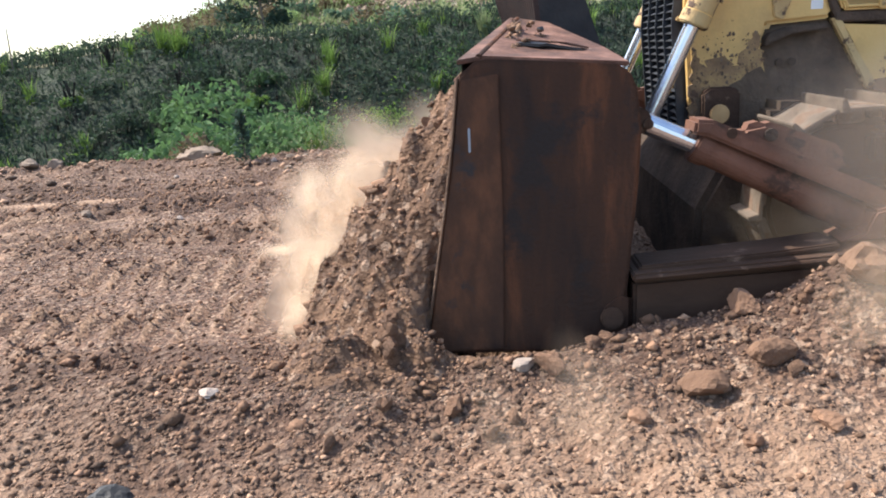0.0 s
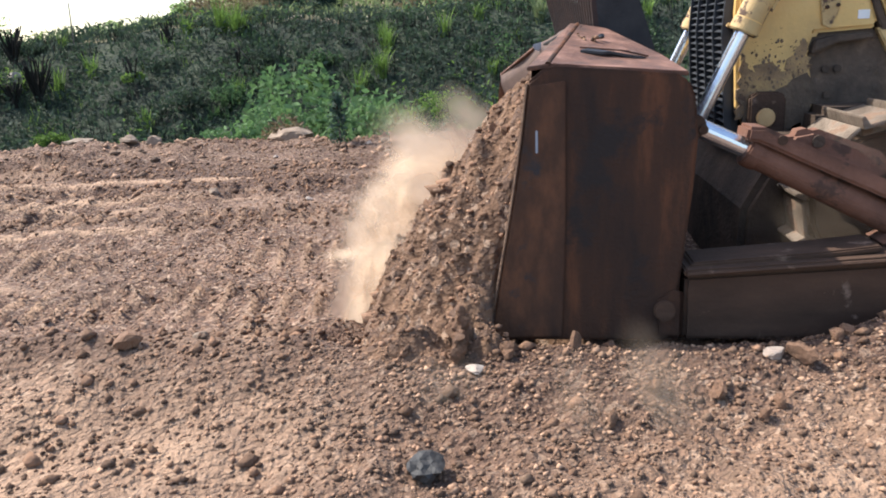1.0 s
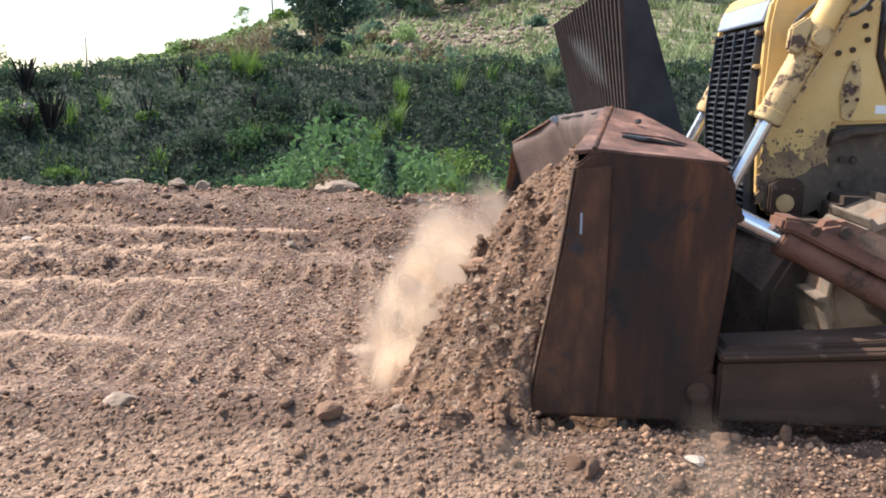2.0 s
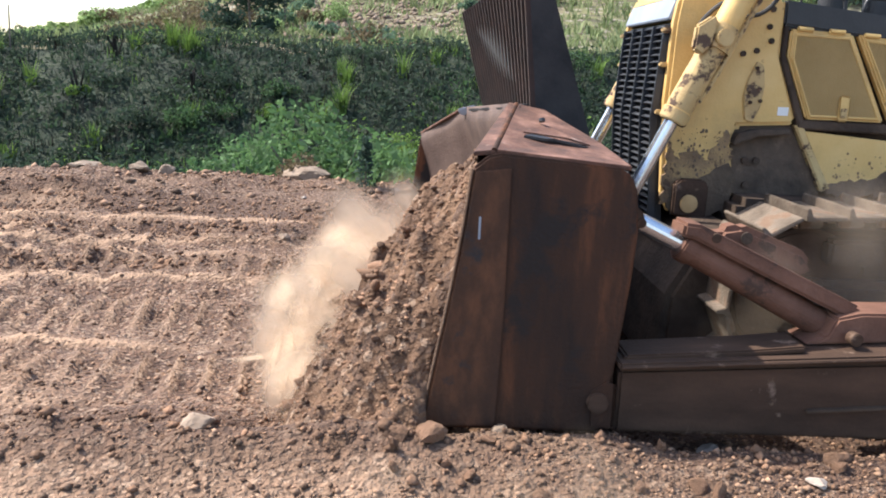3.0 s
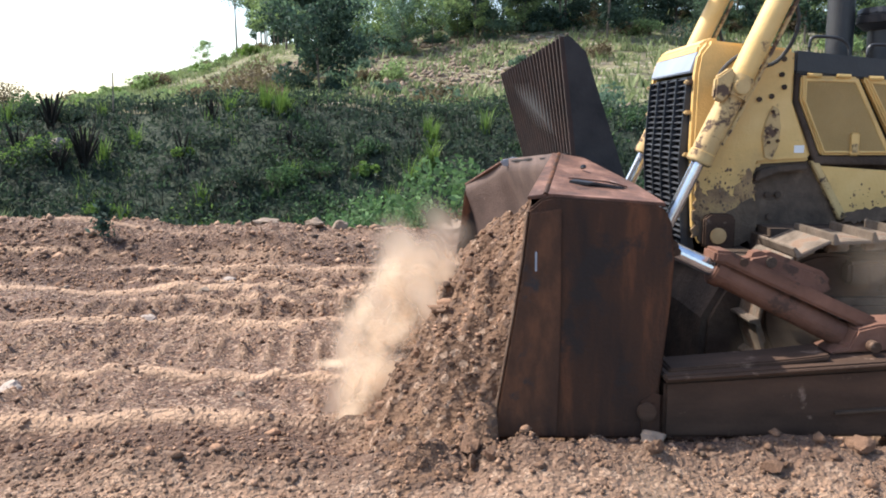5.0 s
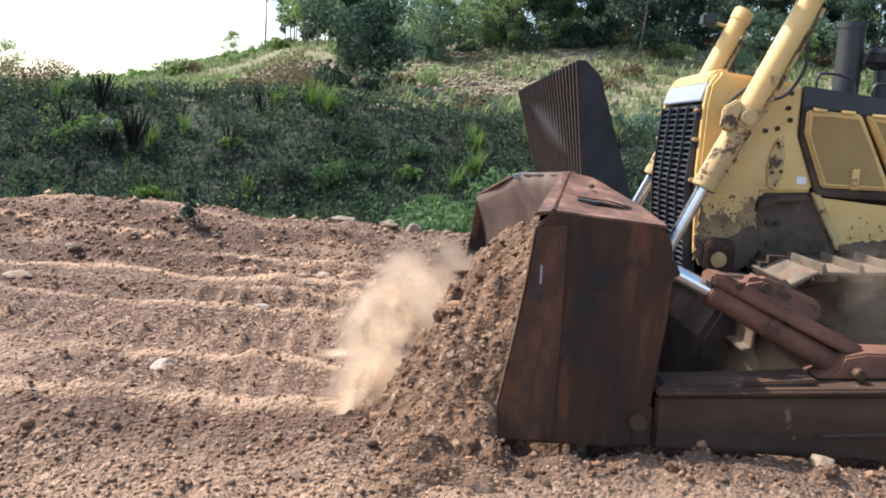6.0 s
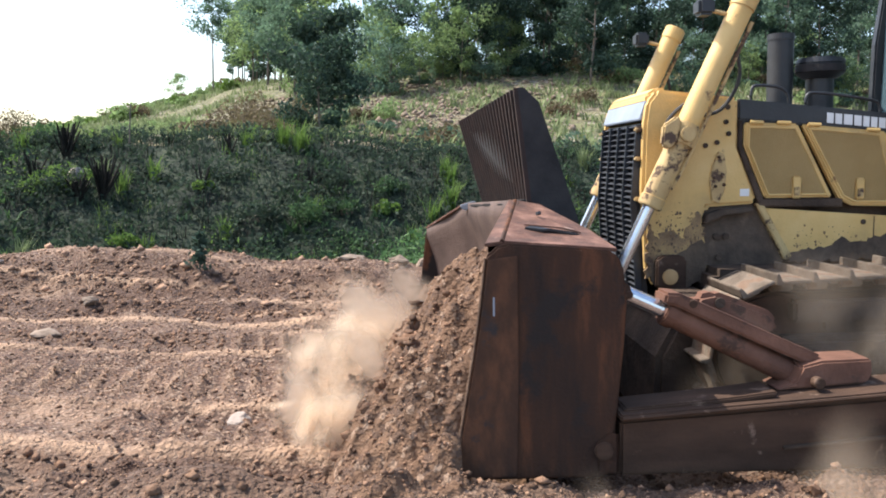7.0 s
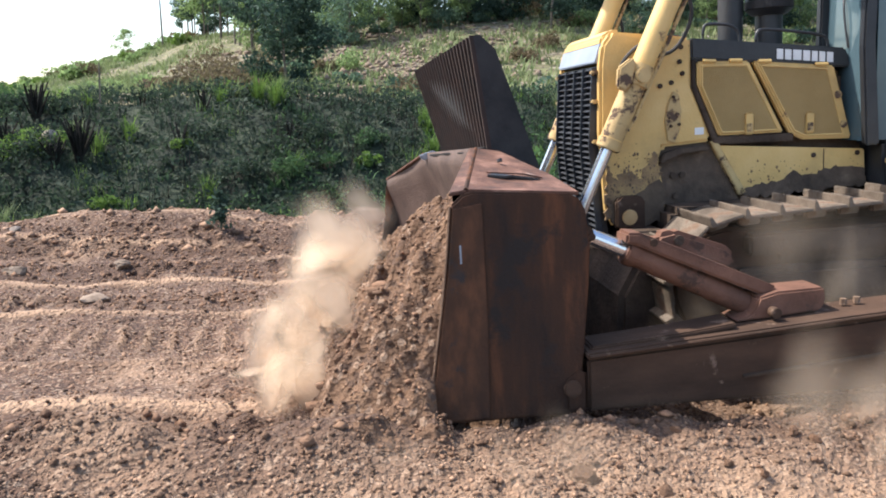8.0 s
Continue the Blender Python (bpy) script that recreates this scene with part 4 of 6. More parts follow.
for f in (lambda y: y, mirror):
    def y(a, b):
        return sorted((f(a), f(b)))
    nose = part("nose_side", slab([(0.60, 1.05), (0.565, 1.60), (0.575, 2.06), (0.595, 2.20), (0.66, 2.28), (0.95, 2.255), (1.225, 2.225), (1.23, 1.90), (1.30, 1.72), (1.375, 1.515),
                                   (1.34, 1.495), (1.02, 1.475), (0.985, 1.38), (1.02, 1.22), (1.0, 0.98), (0.88, 0.90), (0.66, 0.92)], *y(N0, N0 + 0.09), 0.022), M_YELLOW, hood, "yellow nose panel stained with rust and mud")
    part("mud", slab(ragged([(0.64, 0.94), (0.63, 1.08), (0.70, 1.13), (0.80, 1.12), (0.88, 1.20), (1.0, 1.24), (1.03, 1.21), (1.03, 0.96), (0.88, 0.92)]), *y(N0 - 0.005, N0 + 0.02), 0), M_MUD, nose, "dried mud")
    part("stain", slab(ragged([(0.605, 1.0), (0.60, 1.36), (0.68, 1.28), (0.76, 1.34), (0.86, 1.26), (0.92, 1.40), (0.98, 1.45), (1.0, 1.30), (1.02, 1.0)], 0.02, 0.022, 4), *y(N0 - 0.0025, N0 + 0.02), 0), M_STAIN, nose, "rust-stained lower paint")
    tagged(part("mud_spatter", splatter(0.61, 1.0, 1.0, 0.45, *y(N0 - 0.004, N0 + 0.004), 500, 8), M_MUD, nose, "dried splashes of mud"), kind="stuff")
    part("lamp_bracket", slab([(0.66, 0.93), (0.66, 1.12), (0.70, 1.15), (0.83, 1.15), (0.87, 1.12), (0.87, 0.90)], *y(N0 - 0.05, N0 + 0.01), 0.012), M_ARM, nose)
    part("lens", rod((0.755, y(N0 - 0.065, N0 - 0.045)[0], 1.0), (0.755, y(N0 - 0.065, N0 - 0.045)[1], 1.0), 0.055, None, 24, 0.006), M_LENS, nose, "dusty amber side lamp")
    part("patch_plate", slab([(1.05, 1.52), (1.03, 1.66), (1.05, 1.76), (1.09, 1.86), (1.13, 1.84), (1.15, 1.72), (1.14, 1.60), (1.10, 1.50)], *y(N0 - 0.016, N0 + 0.01), 0.005), M_YELLOW_WORN, nose, "chipped diamond-shaped mount plate")
    for bx, bz in ((1.06, 1.68), (1.12, 1.70), (1.07, 1.62), (1.13, 1.63), (1.09, 1.82)):
        part("bolt", rod((bx, y(N0 - 0.028, N0 - 0.01)[0], bz), (bx, y(N0 - 0.028, N0 - 0.01)[1], bz), 0.012, None, 6), M_ARM, nose)
    for bx, bz in ((1.08, 1.92), (1.14, 2.06), (1.16, 1.98), (1.0, 1.9), (1.15, 2.16)):
        part("plug", rod((bx, y(N0 - 0.012, N0)[0], bz), (bx, y(N0 - 0.012, N0)[1], bz), 0.017, None, 14), M_GRIME, nose)
    part("sticker", box(1.25, 1.315, *y(N0 - 0.004, N0 + 0.002), 1.55, 1.60, 0), M_WHITE, nose, "small white sticker")
    recess = part("recess", slab([(0.98, 1.24), (1.0, 1.48), (1.36, 1.50), (1.50, 1.28), (1.62, 1.02), (1.0, 0.92)], *y(N0 + 0.04, N0 + 0.10), 0.01), M_RECESS, hood, "dark recess with steel stiffeners")
    part("stiffener", slab([(1.36, 1.50), (1.42, 1.49), (1.64, 1.12), (1.58, 1.10)], *y(N0 - 0.01, N0 + 0.05), 0.008), M_YELLOW_WORN, recess)
    part("stiffener", slab([(1.0, 1.36), (1.02, 1.43), (1.12, 1.46), (1.34, 1.47), (1.34, 1.44), (1.14, 1.42)], *y(N0 - 0.03, N0 + 0.05), 0.008), M_RECESS, recess)
    for bx, bz in ((1.10, 1.27), (1.17, 1.27), (1.12, 1.12)):
        part("recess_bolt", rod((bx, y(N0 + 0.02, N0 + 0.05)[0], bz), (bx, y(N0 + 0.02, N0 + 0.05)[1], bz), 0.022, None, 10), M_GRIME, recess)
    strip_ = part("side_strip", slab([(1.228, 2.075), (1.228, 2.218), (2.36, 2.105), (2.42, 1.965)], *y(N0 + 0.005, N0 + 0.08), 0.012), M_BLACK, hood, "black strip with white maker's lettering drawn as blocks")
    widths = (0.046, 0.046, 0.060, 0.050, 0.042, 0.042, 0.046)
    xx = 1.85
    for w in widths:
        zz = 2.155 - (xx - 1.228) * 0.100 - 0.050
        part("letter_block", slab([(xx, zz + 0.006), (xx, zz + 0.076), (xx + w, zz + 0.071), (xx + w, zz + 0.001)], *y(N0 - 0.001, N0 + 0.01), 0), M_WHITE, strip_)
        xx += w + 0.014
    part("frame_post", slab([(1.228, 2.07), (1.262, 2.07), (1.262, 1.90), (1.42, 1.53), (1.385, 1.50), (1.23, 1.88)], *y(N0 + 0.0, N0 + 0.06), 0.006), M_GRIME, hood, "rusty door frame post")
    part("sill", slab([(1.38, 1.475), (1.38, 1.530), (1.98, 1.525), (1.98, 1.465)], *y(N0 - 0.01, N0 + 0.06), 0.008), M_GRIME, hood)
    for outline, inner, latch in (
            ([(1.268, 2.055), (1.64, 2.045), (1.905, 1.535), (1.425, 1.535), (1.268, 1.90)], [(1.298, 2.022), (1.622, 2.014), (1.862, 1.556), (1.445, 1.556), (1.298, 1.888)], (1.64, 1.60)),
            ([(1.672, 2.042), (2.27, 1.985), (2.415, 1.465), (2.05, 1.475), (1.955, 1.52)], [(1.722, 2.008), (2.215, 1.962), (2.345, 1.50), (2.055, 1.505), (1.978, 1.545)], (2.09, 1.585))):
        door = part("side_door", slab(outline, *y(N0 - 0.012, N0 + 0.05), 0.012), M_YELLOW, hood, "yellow hinged engine door with a screen")
        part("screen", slab(inner, *y(N0 - 0.016, N0 - 0.006), 0), M_SCREEN, door, "dusty perforated screen")
        for a, b in zip(inner, inner[1:] + inner[:1]):
            part("screen_rim", rod((a[0], f(N0 - 0.014), a[1]), (b[0], f(N0 - 0.014), b[1]), 0.008, None, 6), M_YELLOW, door)
        lx, lz = latch
        lt = part("latch", join(box(lx - 0.035, lx + 0.035, *y(N0 - 0.03, N0 - 0.01), lz - 0.07, lz + 0.085, 0.012)), M_YELLOW, door, "recessed pull latch")
        part("latch_cup", box(lx - 0.022, lx + 0.022, *y(N0 - 0.036, N0 - 0.026), lz - 0.05, lz + 0.01, 0.006), M_YELLOW_WORN, lt)
        for hx in (outline[0][0] + 0.08, outline[1][0] - 0.10):
            hz = outline[0][1] + (outline[1][1] - outline[0][1]) * (hx - outline[0][0]) / (outline[1][0] - outline[0][0])
            part("hinge", rod((hx - 0.045, f(N0 - 0.018), hz + 0.004), (hx + 0.045, f(N0 - 0.018), hz), 0.014, None, 8), M_YELLOW, door)
    for kx, kz in ((2.30, 1.78), (2.345, 1.57)):
        part("lock", rod((kx, y(N0 - 0.025, N0)[0], kz), (kx, y(N0 - 0.025, N0)[1], kz), 0.028, None, 14, 0.004), M_YELLOW_WORN, hood)
    low = part("lower_panel", slab([(1.42, 1.465), (2.52, 1.385), (2.53, 1.215), (2.20, 1.20), (1.95, 1.155), (1.62, 1.135), (1.59, 1.17)], *y(N0 - 0.005, N0 + 0.05), 0.01), M_YELLOW, hood, "yellow lower side panel with a muddy edge")
    part("mud", slab(ragged([(1.58, 1.15), (1.75, 1.18), (1.86, 1.175), (1.98, 1.25), (2.10, 1.22), (2.30, 1.265), (2.52, 1.26), (2.52, 1.12), (1.62, 1.08)], 0.025, 0.016), *y(N0 - 0.010, N0 + 0.02), 0), M_RECESS, low, "dried mud")
    tagged(part("mud_spatter", splatter(1.64, 2.5, 1.19, 0.16, *y(N0 - 0.0085, N0), 90, 12), M_STAIN, low, "dried splashes of mud"), kind="stuff")
    part("panel_joint", box(2.205, 2.211, *y(N0 - 0.008, N0 + 0.0), 1.24, 1.40, 0), M_GRIME, low)
    for kx in (2.13, 2.46):
        part("plug", rod((kx, y(N0 - 0.014, N0)[0], 1.36), (kx, y(N0 - 0.014, N0)[1], 1.36), 0.018, None, 12), M_GRIME, low)
    part("handrail", tube([(1.36, f(N0 + 0.12), 2.16), (1.36, f(N0 + 0.12), 2.30), (1.40, f(N0 + 0.12), 2.32), (1.62, f(N0 + 0.12), 2.30), (1.64, f(N0 + 0.12), 2.13)], 0.011), M_BLACK, hood, "bent black grab rail")
    part("handrail", tube([(1.74, f(N0 + 0.10), 2.12), (1.74, f(N0 + 0.10), 2.24), (1.79, f(N0 + 0.10), 2.27), (2.24, f(N0 + 0.10), 2.21), (2.28, f(N0 + 0.10), 2.17), (2.28, f(N0 + 0.10), 2.06)], 0.011), M_BLACK, hood, "bent black grab rail")
    # lift cylinder
    cy = f(1.40)
    lift = part("lift_cylinder", rod((0.575, cy, 1.50), (1.205, cy, 2.87), 0.076, None, 32, 0.008), M_YELLOW, dozer, "yellow hydraulic lift cylinder")
    axis_d = (Vector((1.205, cy, 2.87)) - Vector((0.575, cy, 1.50))).normalized()
    base_p = Vector((0.575, cy, 1.50))
    part("rod", rod(base_p - axis_d * 0.62, base_p + axis_d * 0.02, 0.043, None, 24), M_CHROME, lift, "chrome piston rod")
    part("gland", rod(base_p - axis_d * 0.01, base_p + axis_d * 0.07, 0.084, None, 32, 0.008), M_YELLOW_WORN, lift)
    part("worn_sleeve", rod(base_p + axis_d * 0.07, base_p + axis_d * 0.46, 0.0785, None, 32), M_YELLOW_WORN, lift, "lower barrel with chipped paint")
    part("trunnion_ring", rod(base_p + axis_d * 0.44, base_p + axis_d * 0.60, 0.097, None, 32, 0.015), M_YELLOW_WORN, lift)
    tp = base_p + axis_d * 0.52
    part("trunnion_pin", rod(tp + Vector((0, -0.13, 0)), tp + Vector((0, 0.13, 0)), 0.05, None, 20, 0.006), M_YELLOW_WORN, lift)
    part("trunnion_cap", slab([(tp.x - 0.17, tp.z - 0.07), (tp.x - 0.16, tp.z + 0.06), (tp.x - 0.07, tp.z + 0.12), (tp.x - 0.04, tp.z + 0.10), (tp.x - 0.06, tp.z - 0.04), (tp.x - 0.12, tp.z - 0.10)], *y(1.30, 1.36), 0.012), M_YELLOW_WORN, lift, "bolted trunnion cap")
    part("side_pipe", tube([base_p + axis_d * 0.12 + Vector((0.09, 0, 0)), base_p + axis_d * 0.3 + Vector((0.105, 0, -0.01)), base_p + axis_d * 0.9 + Vector((0.10, 0, -0.03)), base_p + axis_d * 1.36 + Vector((0.10, 0, -0.03))], 0.015), M_YELLOW_WORN, lift)
    part("hose", tube([base_p + axis_d * 1.12 + Vector((0.10, 0, 0)), base_p + axis_d * 0.95 + Vector((0.22, 0.02, -0.02)), base_p + axis_d * 0.74 + Vector((0.20, 0.05, -0.04)), base_p + axis_d * 0.66 + Vector((0.10, 0.07, 0.0))], 0.013), M_HOSE, lift, "black hydraulic hose")
    part("hose", tube([base_p + axis_d * 0.78 + Vector((0, 0.06, 0)), base_p + axis_d * 0.74 + Vector((-0.09, 0.07, -0.01)), base_p + axis_d * 0.66 + Vector((-0.15, 0.08, -0.04)), base_p + axis_d * 0.62 + Vector((-0.14, 0.10, -0.10))], 0.014), M_HOSE, lift, "black hydraulic hose")
    cap = part("head_cap", rod(base_p + axis_d * 1.42, base_p + axis_d * 1.53, 0.084, None, 28, 0.01), M_YELLOW, lift)
    part("lamp_arm", tube([base_p + axis_d * 1.36, base_p + axis_d * 1.36 + Vector((-0.10, 0, 0.03)), base_p + axis_d * 1.36 + Vector((-0.2, 0, 0.05))], 0.014), M_YELLOW_WORN, cap)
    lp = base_p + axis_d * 1.36 + Vector((-0.22, 0, 0.06))
    part("work_lamp", join(box(lp.x - 0.06, lp.x + 0.05, lp.y - 0.07, lp.y + 0.07, lp.z - 0.05, lp.z + 0.06, 0.02)), M_BLACK, cap, "black work lamp")

# grille with its bars
GX = 0.575
grille = part("grille", slab([(GX + 0.03, 0.80), (GX - 0.02, 1.5), (GX + 0.015, 2.06), (GX + 0.05, 2.06), (GX + 0.02, 1.5), (GX + 0.07, 0.80)], N0 + 0.09, N1 - 0.09, 0.004), M_BLACK, dozer, "dark radiator grille with horizontal louvres")


def grille_x(z):
    return float(np.interp(z, [0.80, 1.5, 2.06], [GX + 0.03, GX - 0.02, GX + 0.015]))


for k in range(30):
    z = 0.84 + k * 0.0415
    x = grille_x(z)
    part("louvre", sheet([(x - 0.006, N0 + 0.10, z), (x - 0.034, N0 + 0.10, z - 0.012), (x - 0.034, N1 - 0.10, z - 0.012), (x - 0.006, N1 - 0.10, z)], 0.006, 0), M_GRILLE, grille)
for k in range(5):
    yy = N0 + 0.10 + (N1 - N0 - 0.20) * k / 4
    part("upright", slab([(grille_x(0.82) - 0.045, 0.82), (grille_x(1.5) - 0.045, 1.5), (grille_x(2.05) - 0.045, 2.05), (grille_x(2.05), 2.05), (grille_x(1.5), 1.5), (grille_x(0.82), 0.82)], yy - 0.011, yy + 0.011, 0.003), M_GRILLE, grille)
plate = part("name_plate", sheet([(0.585, N0 + 0.07, 2.075), (0.628, N0 + 0.07, 2.205), (0.628, N1 - 0.07, 2.205), (0.585, N1 - 0.07, 2.075)][::-1], 0.03, 0.006), M_SILVER, hood, "silver plate with raised maker's lettering drawn as blocks")
yy = N0 + 0.30
for w in (0.072, 0.075, 0.095, 0.075, 0.06, 0.06, 0.072):
    part("letter_block", sheet([(0.589, yy, 2.10), (0.612, yy, 2.17), (0.612, yy + w, 2.17), (0.589, yy + w, 2.10)][::-1], 0.004, 0), M_WHITE, plate)
    yy += w + 0.022
part("emblem", sheet([(0.591, N0 + 0.12, 2.095), (0.62, N0 + 0.12, 2.19), (0.62, N0 + 0.22, 2.19), (0.591, N0 + 0.22, 2.095)][::-1], 0.004, 0), M_DARK, plate)
part("brow", join(slab([(0.60, 2.20), (0.61, 2.26), (0.68, 2.305), (0.75, 2.30), (0.75, 2.24), (0.66, 2.20)], N0 + 0.085, N1 - 0.085, 0.015)), M_YELLOW, hood, "rounded yellow brow over the grille")
for f in (lambda y: y, mirror):
    for bz in (1.52, 1.80, 2.0):
        part("grille_catch", box(GX - 0.045, GX + 0.02, *sorted((f(N0 + 0.04), f(N0 + 0.11))), bz, bz + 0.03, 0.008), M_YELLOW_WORN, grille)

# exhaust and air cleaner
ex = part("exhaust_pipe", rod((1.70, 1.98, 2.0), (1.70, 1.98, 2.70), 0.088, 0.092, 32), M_BLACK, dozer, "sooty exhaust stack")
part("stack_mouth", rod((1.70, 1.98, 2.66), (1.70, 1.98, 2.71), 0.097, None, 32, 0.006), M_BLACK, ex)
part("stack_collar", rod((1.70, 1.98, 2.05), (1.70, 1.98, 2.16), 0.115, None, 32, 0.01), M_BLACK, ex)
ac = part("air_cleaner", rod((2.0, 1.98, 2.0), (2.0, 1.98, 2.40), 0.098, None, 32, 0.01), M_BLACK, dozer, "black bowl-shaped air pre-cleaner")
part("bowl", rod((2.0, 1.98, 2.385), (2.0, 1.98, 2.43), 0.12, 0.175, 36, 0.006), M_BLACK, ac)
part("bowl_band", rod((2.0, 1.98, 2.43), (2.0, 1.98, 2.485), 0.175, 0.172, 36, 0.004), M_DARK, ac)
part("bowl_lid", rod((2.0, 1.98, 2.485), (2.0, 1.98, 2.535), 0.176, 0.165, 36, 0.012), M_BLACK, ac)

# cab
cab = part("cab", join(box(2.55, 4.0, 1.36, mirror(1.36), 1.10, 1.45, 0.03), box(2.52, 2.60, N0 - 0.05, mirror(N0 - 0.05), 1.40, 1.60, 0.02)), M_BLACK, dozer, "dark operator's cab with tinted glass")
C0, C1 = 1.36, mirror(1.36)
# faceted front: a narrow pane beside the near pillar, the rest set back
FRONT = [(2.42, C0 + 0.04), (2.38, 1.90), (2.95, C1 - 0.04)]
for px, py in FRONT:
    part("pillar", join(slab([(px, 1.42), (px - 0.04, 2.10), (px - 0.03, 2.62), (px + 0.05, 3.22), (px + 0.13, 3.22), (px + 0.06, 2.6), (px + 0.05, 2.12), (px + 0.10, 1.42)], py - 0.035, py + 0.035, 0.012)), M_BLACK, cab, "black front pillar")
for (ax, ay), (bx, by) in zip(FRONT, FRONT[1:]):
    part("windshield", sheet([(ax, ay, 1.45), (bx, by, 1.45), (bx - 0.03, by, 2.3), (bx + 0.05, by, 3.2), (ax + 0.05, ay, 3.2), (ax - 0.03, ay, 2.3)][::-1], 0.012, 0), M_GLASS, cab, "bluish tinted windshield")
for yy, fx in ((C0, 2.5), (C1 - 0.09, 3.0)):
    part("pillar", slab([(3.9, 1.42), (3.9, 3.22), (4.0, 3.22), (4.0, 1.42)], yy, yy + 0.09, 0.012), M_BLACK, cab)
    part("side_glass", slab([(fx, 1.45), (fx, 3.2), (3.9, 3.2), (3.9, 1.45)], yy + 0.04, yy + 0.05, 0), M_GLASS, cab, "bluish tinted side glass")
    part("side_rail", box(fx, 4.0, yy, yy + 0.09, 3.18, 3.26, 0.01), M_BLACK, cab)
part("door_post", slab([(2.78, 1.45), (2.70, 2.1), (2.72, 3.2), (2.80, 3.2), (2.78, 2.1), (2.86, 1.45)], C0 - 0.005, C0 + 0.06, 0.01), M_BLACK, cab)
part("rear_glass", box(3.93, 3.945, C0 + 0.09, C1 - 0.09, 1.45, 3.2, 0), M_GLASS, cab)
part("seat", join(box(3.1, 3.6, 1.9, 2.4, 1.5, 1.9, 0.06), box(3.5, 3.65, 1.9, 2.4, 1.8, 2.6, 0.06)), M_BLACK, cab, "empty dark operator's seat")
part("roof", slab([(2.36, 3.24), (2.40, 3.36), (4.10, 3.36), (4.10, 3.24)], C0 - 0.06, C1 + 0.06, 0.03), M_YELLOW, cab)
part("mirror", box(2.26, 2.30, C0 + 0.0, C0 + 0.14, 2.52, 2.70, 0.015), M_BLACK, cab, "black rear-view mirror")
part("mirror_arm", tube([(2.28, C0 + 0.07, 2.70), (2.30, C0 + 0.06, 2.76), (2.42, C0 + 0.04, 2.76)], 0.01), M_BLACK, cab)
part("wiper", tube([(2.38, C0 + 0.2, 2.1), (2.37, C0 + 0.25, 2.35), (2.40, C0 + 0.3, 2.5)], 0.008), M_BLACK, cab)
part("fender", box(2.55, 4.0, 0.72, 1.36, 1.28, 1.33, 0.01), M_YELLOW_WORN, cab)
part("fender", box(2.55, 4.0, C1, mirror(0.72), 1.28, 1.33, 0.01), M_YELLOW_WORN, cab)

# ---- the earth before the blade: a heap that slides with it, clods that roll off it, dust ----
def heap_height(x, y):
    """Height of the heap over the machine's own x and y (x is negative ahead of the blade)."""
    x, y = np.asarray(x, float), np.asarray(y, float)
    toe = 1.62 + 0.22 * fbm(y * 0.9, y * 0 + 2, 2, 3) - 0.25 * smooth(0.25, -0.35, y) - 0.45 * smooth(3.6, 4.5, y)
    full = 1.36 + 0.12 * fbm(y * 0.8, y * 0 + 9, 2, 13) - 0.45 * smooth(0.45, -0.05, y) - 0.62 * smooth(1.3, 4.0, y)
    t = np.clip((-x - 0.30) / (toe - 0.30), 0, 1.2)
    z = full * np.maximum(0, 1 - t ** 1.12)
    edge = smooth(-0.62, -0.05, y + 0.25 * fbm(x * 1.4, x * 0, 2, 17)) * smooth(4.95, 4.35, y)
    z = z * edge
    z = z + (0.20 * fbm(x * 2.4, y * 2.4, 2, 23) + 0.30 * (0.3 - np.abs(fbm(x * 4, y * 4, 2, 29))) + 0.11 * fbm(x * 11, y * 11, 3, 37)) * smooth(0.0, 0.25, z)
    z = np.maximum(z, spill(x, y))
    return z - 0.05 * smooth(0.12, 0.0, z)


def spill(x, y):
    """Loose earth that rolls past the near end of the blade."""
    m = 0.23 * np.exp(-np.abs((x + 1.04) / 0.50) ** 3) * np.exp(-((y + 0.20) / 0.29) ** 2) + 0.11 * np.exp(-np.abs((x + 0.45) / 0.5) ** 3) * np.exp(-((y + 0.2) / 0.2) ** 2)
    return m * (1 + 0.9 * fbm(x * 3.1, y * 3.1, 3, 47)) + 0.05 * fbm(x * 11, y * 11, 2, 49) * smooth(0.03, 0.12, m)


heap = new("earth_heap")
tagged(heap, "heap of loose brown earth and stones rolling before the blade", "earth heap")


def build_heap():
    xs, ys = np.linspace(-2.1, -0.05, 150), np.linspace(-0.85, 5.0, 350)
    gx, gy = np.meshgrid(xs, ys)
    gz = heap_height(gx, gy)
    n, k = len(xs), len(ys)
    idx = np.arange(n * k).reshape(k, n)
    faces = np.stack([idx[:-1, :-1], idx[:-1, 1:], idx[1:, 1:], idx[1:, :-1]], -1).reshape(-1, 4)
    # the end plate cuts the heap off on the camera's side
    gz = np.where((gy < 0.045) & (gx > -0.86 + 0.14 * gz), np.minimum(gz, spill(gx, gy) - 0.03), gz)
    gz = np.where((gy > 0.045) & (gx > -0.30), -0.1, gz)
    live = gz.ravel()[faces].max(1) > 0.0
    tagged(soup("heap_body", np.stack([gx.ravel(), gy.ravel(), gz.ravel()], 1), faces[live], M_HEAP, heap, True), "loose brown earth")


build_heap()


